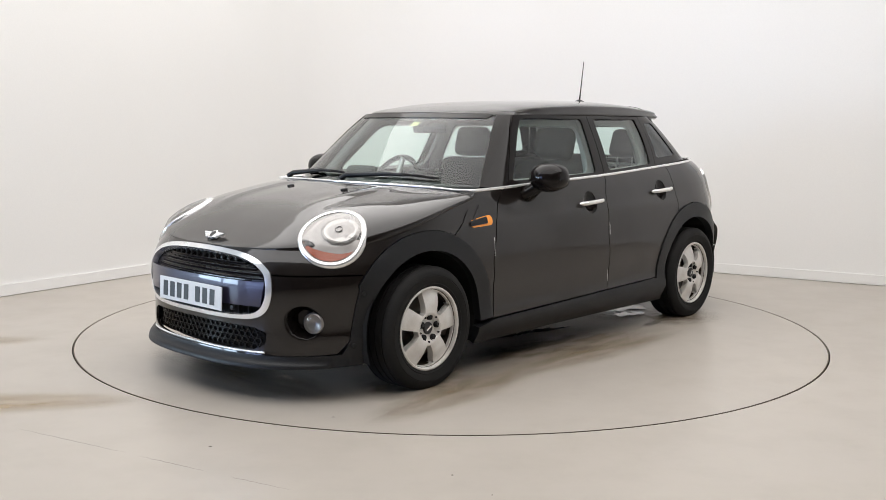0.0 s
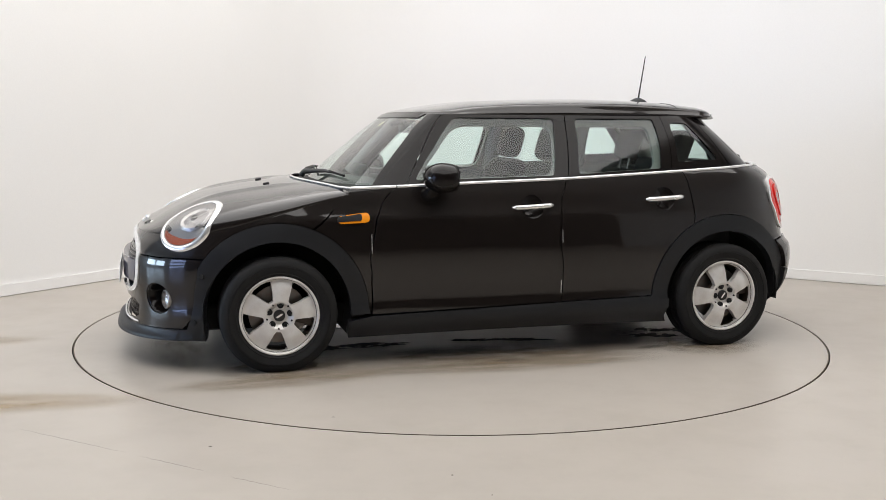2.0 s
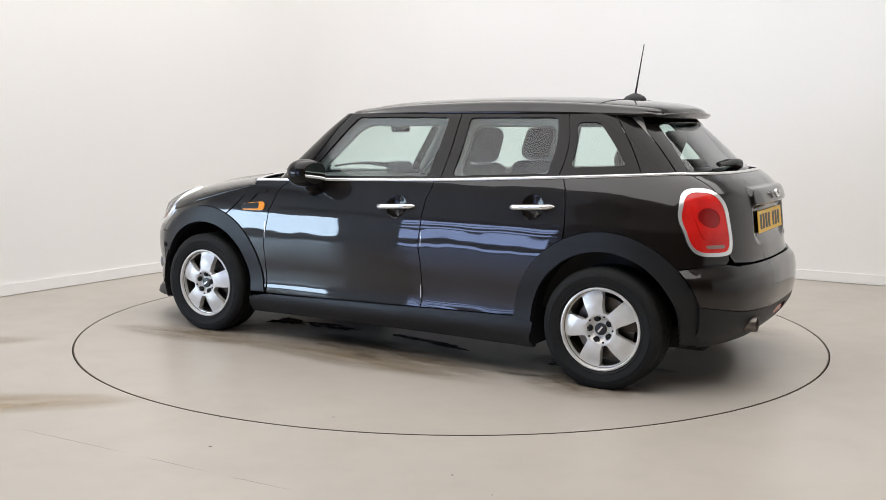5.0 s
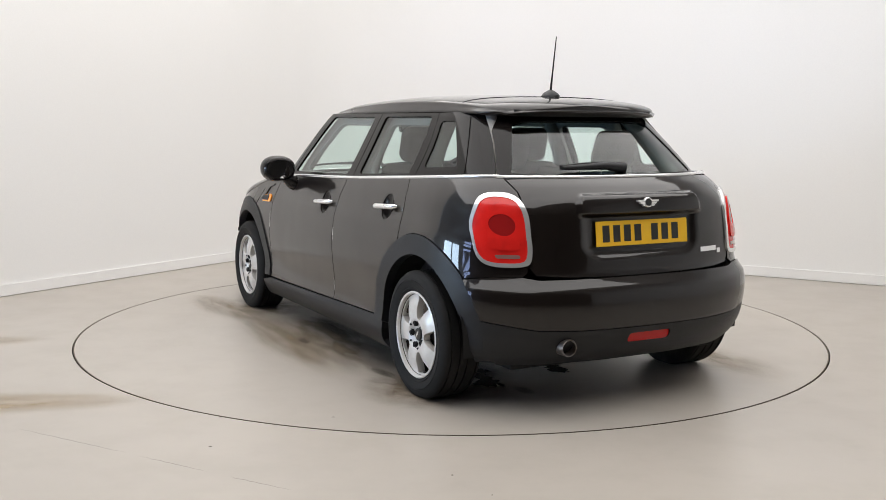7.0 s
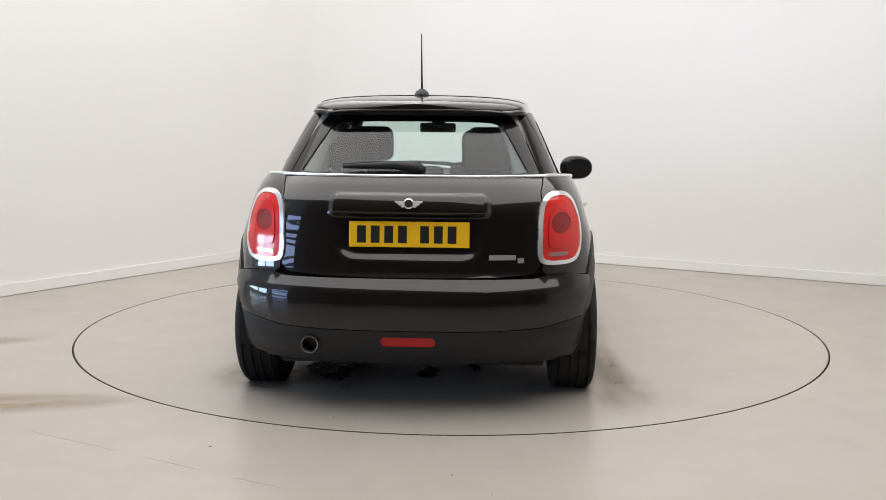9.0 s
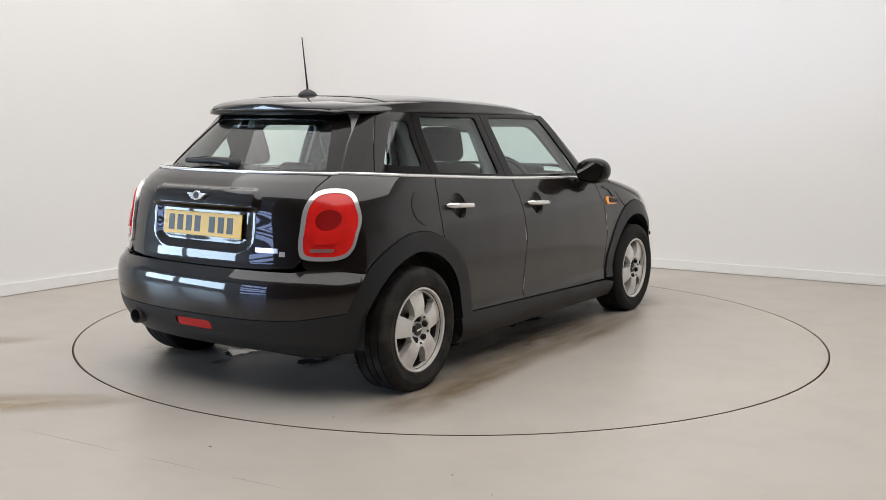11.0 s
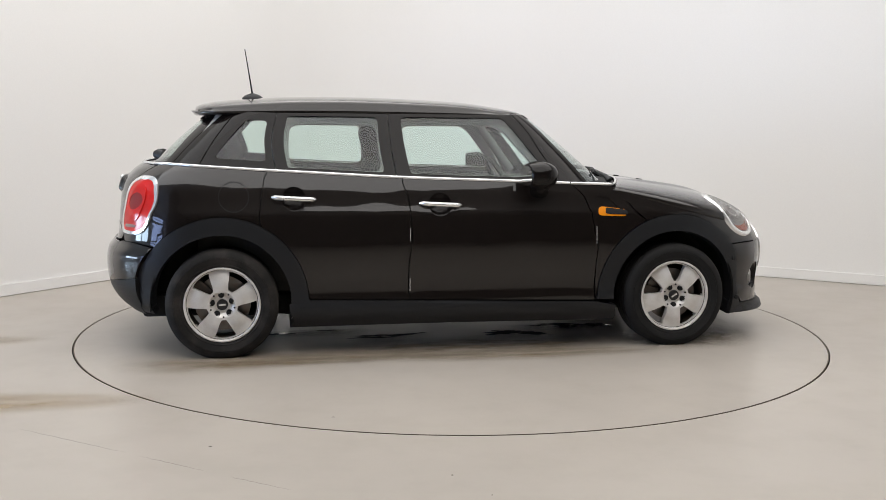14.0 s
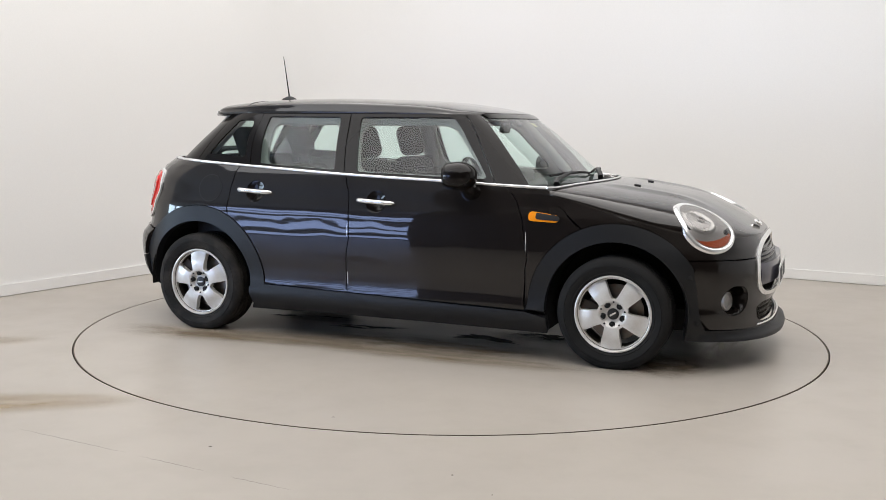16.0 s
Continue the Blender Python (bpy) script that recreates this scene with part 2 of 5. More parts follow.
def within(poly, x, y):
    """Even-odd test of a point in a closed polygon."""
    a, b = poly, np.roll(poly, -1, axis=0)
    cross = (a[:, 1] > y) != (b[:, 1] > y)
    with np.errstate(divide="ignore", invalid="ignore"):
        xs = a[:, 0] + (y - a[:, 1]) * (b[:, 0] - a[:, 0]) / (b[:, 1] - a[:, 1])
    return bool(np.count_nonzero(cross & (x < xs)) % 2)


def triangles(points, loops):
    """Triangles between the first loop and the others, which are holes."""
    rings = [np.array([tuple(points[i]) for i in lp]) for lp in loops]
    keep = [p for i, p in enumerate(points) if i <= max(max(lp) for lp in loops) or (within(rings[0], p.x, p.y) and not any(within(r, p.x, p.y) for r in rings[1:]))]
    edges = [(lp[i], lp[(i + 1) % len(lp)]) for lp in loops for i in range(len(lp))]
    res = geo.delaunay_2d_cdt(keep, edges, [], 0, 1e-6)
    out = []
    for f in res[2]:
        cx = sum(res[0][k].x for k in f) / len(f)
        cy = sum(res[0][k].y for k in f) / len(f)
        if within(rings[0], cx, cy) and not any(within(r, cx, cy) for r in rings[1:]):
            out.append(tuple(f))
    return res[0], out


def panel(name, outline, skin, mat, parent, label="", holes=(), step=0.04, off=0.0, depth=0.012, side=1, shape=None, scale=1.0):
    """A piece of the skin: outline and holes are lists of (c, z). off lifts it; shape(p, c, z) adds relief; side -1 mirrors it."""
    def place(c, z):
        p = skin.at(c, z)
        e = 1e-3
        s = 1 if c >= 0 else -1
        c0, c1 = c - e, c + e
        tc = skin.at(c1, z) - skin.at(c0, z)
        tz = skin.at(c, z + e) - skin.at(c, z - e)
        nn = tc.cross(tz)
        nn = nn.normalized() if nn.length > 1e-12 else Vector((1, 0, 0))
        q = p + nn * (off + (shape(p, c, z) if shape else 0))
        return q, nn

    def normal_at(c, z):
        if not shape:
            return place(c, z)[1]
        e = 2e-3
        return ((place(c + e, z)[0] - place(c - e, z)[0]).cross(place(c, z + e)[0] - place(c, z - e)[0])).normalized()

    KC = 1.0
    v2, edges, loops = [], [], []
    for poly in (outline, *holes):
        ring = []
        for i, a in enumerate(poly):
            b = poly[(i + 1) % len(poly)]
            d = math.hypot((b[0] - a[0]) * KC, b[1] - a[1])
            for k in range(max(1, math.ceil(d / step))):
                t = k / max(1, math.ceil(d / step))
                ring.append((a[0] + (b[0] - a[0]) * t, a[1] + (b[1] - a[1]) * t))
        loops.append(list(range(len(v2), len(v2) + len(ring))))
        v2 += ring
    xs, zs = [p[0] for p in v2], [p[1] for p in v2]
    bx = np.array(v2)
    i0, i1 = math.floor(min(xs) / step), math.ceil(max(xs) / step)
    j0, j1 = math.floor(min(zs) / step), math.ceil(max(zs) / step)
    inner = []
    for i in range(i0, i1 + 1):
        for j in range(j0, j1 + 1):
            p = (i * step + 1e-4, j * step + 1e-4)
            if np.min(np.hypot(bx[:, 0] - p[0], bx[:, 1] - p[1])) > step * 0.45:
                inner.append(p)
    from_2d = [Vector(p) for p in v2 + inner]
    pts, tris = triangles(from_2d, loops)
    verts, normals = [], []
    for p in pts:
        verts.append(place(p.x, p.y)[0])
        normals.append(normal_at(p.x, p.y))
    # outward orientation
    faces = []
    for f in tris:
        a, b, c = (verts[k] for k in f[:3])
        faces.append(tuple(f) if (b - a).cross(c - a).dot(normals[f[0]]) > 0 else tuple(reversed(f)))
    count = {}
    for f in faces:
        for i in range(len(f)):
            e = (f[i], f[(i + 1) % len(f)])
            count[e] = count.get(e, 0) + 1
    rim = [e for e in count if (e[1], e[0]) not in count]
    if side < 0:
        for v in verts:
            v.y = -v.y
        for v in normals:
            v.y = -v.y
    me, verts, normals = to_mesh(name, verts, normals, faces, [rim] if depth else [], depth, side < 0)
    if side < 0 and depth:
        n_main = len(pts)
        for k in range(n_main, len(normals)):
            normals[k] = -normals[k]
    me.normals_split_custom_set_from_vertices([tuple(v) for v in normals])
    return finish(name, me, mat, parent, label)


def surf_grid(name, f, nu, nv, mat, parent, label="", thick=0.0, out=(0, 0, 1)):
    """A grid f(u, v) for u, v in 0..1."""
    bm = bmesh.new()
    g = [[bm.verts.new(f(i / nu, j / nv)) for j in range(nv + 1)] for i in range(nu + 1)]
    for i in range(nu):
        for j in range(nv):
            q = (g[i][j], g[i + 1][j], g[i + 1][j + 1], g[i][j + 1])
            if (q[0].co - q[1].co).length + (q[2].co - q[3].co).length > 1e-6:
                bm.faces.new(q)
    bmesh.ops.remove_doubles(bm, verts=bm.verts, dist=2e-5)
    bmesh.ops.recalc_face_normals(bm, faces=bm.faces)
    bm.normal_update()
    if sum(f.normal.dot(Vector(out)) * f.calc_area() for f in bm.faces) < 0:
        bmesh.ops.reverse_faces(bm, faces=bm.faces)
    ob = part(name, bm, mat, parent, label, 60, turn=False)
    if thick:
        md = ob.modifiers.new("thickness", "SOLIDIFY")
        md.thickness, md.offset = thick, -1
    return ob


def circle(cx, cz, rx, rz, n=32, a0=0):
    return [(cx + rx * math.cos(a0 + 2 * math.pi * i / n), cz + rz * math.sin(a0 + 2 * math.pi * i / n)) for i in range(n)]


def rounded(points, r, n=5):
    """Rounds the corners of a polygon."""
    out = []
    for i, p in enumerate(points):
        a, b, p = Vector(points[i - 1]), Vector(points[(i + 1) % len(points)]), Vector(p)
        ra = min(r, (a - p).length * 0.45)
        rb = min(r, (b - p).length * 0.45)
        s, e = p + (a - p).normalized() * ra, p + (b - p).normalized() * rb
        for k in range(n + 1):
            t = k / n
            q = s * (1 - t) ** 2 + p * 2 * t * (1 - t) + e * t * t
            out.append((q.x, q.y))
    return out


class Rear:
    """The tail as one chart: c from 2 to 4, its middle at 3."""

    def __init__(self, skin):
        self.skin = skin

    def at(self, c, z):
        if c <= 3:
            return self.skin.at(c, z)
        p = self.skin.at(6 - c, z)
        return Vector((p.x, -p.y, p.z))


# ---------------------------------------------------------------- the room
def plane_part(name, pts, mat, parent=None, label="", thick=0.0, up=(0, 0, 1)):
    """A slab whose top face has these corners."""
    bm = bmesh.new()
    f = bm.faces.new([bm.verts.new(p) for p in pts])
    if thick:
        r = bmesh.ops.extrude_face_region(bm, geom=[f])
        bmesh.ops.translate(bm, verts=[v for v in r["geom"] if isinstance(v, bmesh.types.BMVert)], vec=Vector(up) * -thick)
    return part(name, bm, mat, parent, label)


def floor_material():
    m = bpy.data.materials.new("painted_grey_floor")
    m.use_nodes = True
    n, l = m.node_tree.nodes, m.node_tree.links
    b = n["Principled BSDF"]
    tc = n.new("ShaderNodeTexCoord")

    def noise_node(scale, detail=5, rough=0.6):
        t = n.new("ShaderNodeTexNoise")
        t.inputs["Scale"].default_value, t.inputs["Detail"].default_value, t.inputs["Roughness"].default_value = scale, detail, rough
        l.new(tc.outputs["Object"], t.inputs["Vector"])
        return t.outputs[0]

    def ranged(src, a, b_, c, d):
        r = n.new("ShaderNodeMapRange")
        for k, v in zip((1, 2, 3, 4), (a, b_, c, d)):
            r.inputs[k].default_value = v
        l.new(src, r.inputs[0])
        return r.outputs[0]

    def mixed(fac, a, b_):
        x = n.new("ShaderNodeMix")
        x.data_type = "RGBA"
        l.new(fac, x.inputs[0])
        for sock, v in ((6, a), (7, b_)):
            if isinstance(v, tuple):
                x.inputs[sock].default_value = (*v, 1)
            else:
                l.new(v, x.inputs[sock])
        return x.outputs[2]

    broad = noise_node(0.55, 4)
    mid = noise_node(3.2, 6)
    speck = noise_node(140, 3)
    col = mixed(ranged(broad, 0.35, 0.65, 0, 1), (0.408, 0.371, 0.326), (0.378, 0.344, 0.303))
    col = mixed(ranged(mid, 0.45, 0.85, 0, 0.22), col, (0.235, 0.205, 0.168))
    col = mixed(ranged(speck, 0.66, 0.80, 0, 0.25), col, (0.20, 0.18, 0.155))
    l.new(col, b.inputs["Base Color"])
    l.new(ranged(mid, 0.2, 0.8, 0.29, 0.36), b.inputs["Roughness"])
    b.inputs["Specular IOR Level"].default_value = 0.42
    bp = n.new("ShaderNodeBump")
    bp.inputs["Strength"].default_value, bp.inputs["Distance"].default_value = 0.05, 0.002
    l.new(noise_node(28, 6), bp.inputs["Height"])
    l.new(bp.outputs[0], b.inputs["Normal"])
    return m


M["floor"] = floor_material()
M["wall"] = material("white_wall_paint", (0.845, 0.838, 0.825), 0.75, grain=0.05, grain_scale=90, bump=0.08, stain=0.25, stain_scale=0.7, stain_colour=(0.82, 0.805, 0.78))
M["dark_wall"] = material("charcoal_wall", (0.035, 0.033, 0.032), 0.8, grain=0.3, grain_scale=30)
M["ceiling"] = material("ceiling_paint", (0.42, 0.41, 0.40), 0.8, grain=0.1, grain_scale=20)
M["gap"] = material("turntable_gap", (0.010, 0.009, 0.008), 0.9)
M["steel_edge"] = material("dirty_steel_edge", (0.10, 0.075, 0.05), 0.5, 0.6, stain=0.6, stain_scale=3, stain_colour=(0.05, 0.035, 0.02))
M["sticker"] = material("pale_yellow_paper", (0.55, 0.52, 0.22), 0.6)
M["housing"] = material("white_lamp_housing", (0.7, 0.7, 0.7), 0.5)
M["dirt"] = material("dark_dirt", (0.06, 0.048, 0.036), 0.8)
M["scuff"] = material("scuffed_floor", (0.31, 0.28, 0.245), 0.5, grain=0.3, grain_scale=60)

CORNER = Vector((-1.02, 10.43, 0))
LEFT_DIR = Vector((-0.546, -0.838, 0)).normalized()
RIGHT_DIR = Vector((0.874, -0.485, 0)).normalized()
CEIL_Z = 4.6


def ring_floor():
    """Floor with a round hole for the turntable."""
    bm = bmesh.new()
    n = 180
    inner, outer, deep = [], [], []
    for i in range(n):
        a = 2 * math.pi * i / n
        d = Vector((math.cos(a), math.sin(a), 0))
        k = min(14 / abs(d.x) if abs(d.x) > 1e-6 else 99, 14 / abs(d.y) if abs(d.y) > 1e-6 else 99)
        inner.append(bm.verts.new(Vector((CX, CY, 0)) + d * (DISC_R + 0.003)))
        deep.append(bm.verts.new(Vector((CX, CY, -0.06)) + d * (DISC_R + 0.003)))
        outer.append(bm.verts.new(Vector((CX, CY, 0)) + d * k))
    for i in range(n):
        j = (i + 1) % n
        bm.faces.new((inner[i], outer[i], outer[j], inner[j]))
        bm.faces.new((deep[i], inner[i], inner[j], deep[j]))
    return tagged(part("floor", bm, M["floor"]), "worn grey painted concrete floor", kind="structure")


ring_floor()
pit = lathe("turntable_pit", [(0.005, -0.07), (2.4, -0.07)], M["gap"], seg=90)
pit.location = (CX, CY, 0)
tagged(pit, "dark pit under the turntable", kind="structure")


def wall_with_cove():
    """Two white walls that meet in a rounded corner."""
    bm = bmesh.new()
    r, pts = 0.9, []
    a0 = CORNER + LEFT_DIR * r
    b0 = CORNER + RIGHT_DIR * r
    pts.append(CORNER + LEFT_DIR * 5.35)
    for k in range(13):
        t = k / 12
        pts.append(a0 * (1 - t) ** 2 + CORNER * 2 * t * (1 - t) + b0 * t * t)
    pts.append(CORNER + RIGHT_DIR * 8.2)
    return pts


WALL_LINE = wall_with_cove()


def extrude_line(name, pts, z0, z1, thick, mat, label, proud=0.0):
    bm = bmesh.new()
    n = len(pts)
    front, back = [], []
    for i, p in enumerate(pts):
        d = (pts[min(i + 1, n - 1)] - pts[max(i - 1, 0)]).normalized()
        nn = Vector((d.y, -d.x, 0))
        if nn.dot(Vector((CX, CY, 0)) - p) < 0:
            nn = -nn
        front.append(p + nn * proud)
        back.append(p - nn * thick)
    vf = [[bm.verts.new((p.x, p.y, z)) for z in (z0, z1)] for p in front]
    vb = [[bm.verts.new((p.x, p.y, z)) for z in (z0, z1)] for p in back]
    for i in range(n - 1):
        bm.faces.new((vf[i][0], vf[i + 1][0], vf[i + 1][1], vf[i][1]))
        bm.faces.new((vb[i][0], vb[i][1], vb[i + 1][1], vb[i + 1][0]))
        bm.faces.new((vf[i][1], vf[i + 1][1], vb[i + 1][1], vb[i][1]))
        bm.faces.new((vf[i][0], vb[i][0], vb[i + 1][0], vf[i + 1][0]))
    for i in (0, n - 1):
        bm.faces.new((vf[i][0], vf[i][1], vb[i][1], vb[i][0]))
    return tagged(part(name, bm, mat, None, "", 30), label, kind="structure")


extrude_line("wall_studio", WALL_LINE, 0, CEIL_Z, 0.15, M["wall"], "matt white studio wall with a rounded corner")
extrude_line("baseboard", WALL_LINE, 0.004, 0.085, -0.002, M["wall"], "low white painted skirting board", proud=0.014)
END_L, END_R = WALL_LINE[0], WALL_LINE[-1]
# Unseen wall, made white to brighten what the car's flank reflects.
extrude_line("wall_right", [END_R + RIGHT_DIR * 0.01, Vector((7.4, 3.0, 0)), Vector((7.16, -0.99, 0))], 0, CEIL_Z, 0.15, M["wall"], "unseen white side wall added to lighten the car's reflections")
extrude_line("wall_side", [Vector((7.15, -1.0, 0)), Vector((7.0, -5.5, 0)), Vector((-4.2, -5.5, 0)), Vector((-4.2, 1.35, 0))], 0, CEIL_Z, 0.15, M["dark_wall"], "plain charcoal hall wall behind the viewer")
extrude_line("wall_hall", [Vector((-4.40, -7.0, 0)), Vector((-11.5, -7.0, 0)), Vector((-11.5, 8.5, 0)), END_L + Vector((-0.35, 0.25, 0))], 0, CEIL_Z, 0.15, M["wall"], "plain white hall wall beside the studio")
ceil = plane_part("ceiling", [(-14, -8, CEIL_Z), (10, -8, CEIL_Z), (10, 13, CEIL_Z), (-14, 13, CEIL_Z)], M["ceiling"], thick=-0.1)
tagged(ceil, "plain pale grey ceiling", kind="structure")


def ceiling_light(x, y, sx, sy, turn, power):
    ob = tagged(new("ceiling_light"), "large flat rectangular white studio ceiling light", "ceiling light", "studio ceiling lights")
    ob.matrix_basis = pose(x, y, LAMP_Z, 0, 0, turn)
    box_part("housing", (0, 0, 0.06), (sx + 0.1, sy, 0.1), M["housing"], ob)
    box_part("hanger", (0, 0, 0.2), (0.05, 0.05, 0.2), M["housing"], ob)
    lamp = bpy.data.lights.new("ceiling_lamp", "AREA")
    lamp.shape, lamp.size, lamp.size_y, lamp.energy, lamp.color = "RECTANGLE", sx, sy, power, LAMP_COLOUR
    lo = new("ceiling_lamp", lamp)
    lo.matrix_basis = pose(x, y, LAMP_Z - 0.01, 0, 0, turn)
    return ob


for k in (-2.4, 0.4, 3.2):
    ceiling_light(-0.35 + 0.84 * k, 4.91 - 0.54 * k, 7.6, 2.79, 57, LAMP_POWER * 1.3)

# daylight through the hall's windows, and an unseen blue panel added for reflections
def hall_panel(name, label, wy, z, w, h, power, colour, posts, rails):
    win = tagged(new(name), label, kind="structure")
    win.matrix_basis = pose(-11.33, wy, z)
    for dy in posts:
        box_part("hall_bar", (0.04, dy, 0), (0.08, 0.08, h), M["housing"], win)
    for dz, th in rails:
        box_part("hall_bar", (0.04, 0, dz), (0.06, w - 0.08, th), M["housing"], win)
    lamp = bpy.data.lights.new("hall_glow", "AREA")
    lamp.shape, lamp.size, lamp.size_y, lamp.energy, lamp.color = "RECTANGLE", h, w, power, colour
    new("hall_glow", lamp).matrix_basis = pose(-11.30, wy, z, 0, -90, 0)


for wy in (2.2, 4.75):
    hall_panel("window_hall", "plain daylight window of the hall", wy, 1.35, 2.3, 1.5, DAY_POWER, DAY_COLOUR, (-1.15, 1.15), ((-0.75, 0.07), (0.75, 0.07)))
# Added glowing panel; its bars band the bluish reflection in the car's doors.
hall_panel("blue_panel", "unseen banded bluish panel added for the reflections in the car doors", -3.2, 1.65, 5.6, 3.1, 440.0, (0.42, 0.56, 1.0), (-2.8, 2.8), ((-1.55, 0.1), (-0.95, 0.42), (-0.25, 0.16), (0.35, 0.40), (0.95, 0.12), (1.55, 0.1)))


# ---------------------------------------------------------------- turntable
def make_turntable():
    disc = lathe("turntable", [(0.005, 0.0), (1.2, 0.0), (DISC_R - 0.006, 0.0), (DISC_R - 0.004, -0.06)], M["floor"], seg=180, smooth=20)
    tagged(disc, "round turntable painted like the grey floor with damp marks and painted shade", "turntable")
    rim = lathe("rim", [(DISC_R - 0.009, -0.06), (DISC_R - 0.009, 0.0005), (DISC_R - 0.004, 0.0005), (DISC_R - 0.004, -0.06)], M["steel_edge"], disc, "thin dark steel rim", seg=180, smooth=20)
    disc.location = (CX, CY, 0)
    return disc


def blot(name, cx, cy, rx, ry, seed, mat, parent, label="", z=0.0015, rough=0.35, n=56):
    """A flat stain with a ragged outline."""
    bm = bmesh.new()
    c = bm.verts.new((cx, cy, z))
    ring = []
    for i in range(n):
        a = 2 * math.pi * i / n
        k = 1 + rough * noise.noise(Vector((math.cos(a) * 2 + seed, math.sin(a) * 2, seed))) + rough * 0.5 * noise.noise(Vector((math.cos(a) * 7, math.sin(a) * 7 + seed, seed)))
        ring.append(bm.verts.new((cx + rx * k * math.cos(a), cy + ry * k * math.sin(a), z)))
    for i in range(n):
        bm.faces.new((c, ring[i], ring[(i + 1) % n]))
    return part(name, bm, mat, parent, label)


turntable = make_turntable()


# ---------------------------------------------------------------- the car
car = tagged(new("car"), "black-brown five-door hatchback car standing on a turntable", "car")


def B(x):
    return curve(BELT, x)


def S(skin, *pts):
    return [(skin.cx(x, z), z) for x, z in pts]


def F(skin, *pts):
    return [(skin.cf(y, z), z) for y, z in pts]


def R(skin, *pts):
    return [((skin.cr(y, z) if y >= 0 else 6 - abs(skin.cr(y, z))), z) for y, z in pts]


def arc(cx, cz, r, a0, a1, n=16):
    return [(cx + r * math.cos(radians(a0 + (a1 - a0) * i / n)), cz + r * math.sin(radians(a0 + (a1 - a0) * i / n))) for i in range(n + 1)]


def sill_z(x):
    return 0.297 - 0.022 * x


WF, WR, WZ = 1.2835, -1.2835, 0.293
RO, RI = 0.463, 0.370
AZ = 0.30
rear_low, rear_top = Rear(low), Rear(top)
GRILLE = [(0, 0.684), (0.16, 0.682), (0.30, 0.671), (0.40, 0.648), (0.465, 0.61), (0.487, 0.587), (0.503, 0.53), (0.495, 0.46), (0.465, 0.41), (0.41, 0.382), (0.32, 0.373), (0.16, 0.370), (0, 0.370)]
for _ in range(2):
    GRILLE = [GRILLE[0]] + [(a[0] * (1 - t) + b[0] * t, a[1] * (1 - t) + b[1] * t) for a, b in zip(GRILLE, GRILLE[1:]) for t in (0.25, 0.75)] + [GRILLE[-1]]
GRILLE_HIGH = [p for p in GRILLE if p[1] > 0.592]
GRILLE_LOW = [p for p in GRILLE if p[1] < 0.580]



def recess(x, z):
    return S(low, *[(x + 0.064 * math.cos(a), z + 0.064 * math.sin(a)) for a in (2 * math.pi * i / 36 for i in range(36))])


HANDLES = (("front_door_handle", 0.024, -0.212, 0.824, 0.836), ("rear_door_handle", -0.777, -1.014, 0.858, 0.871))


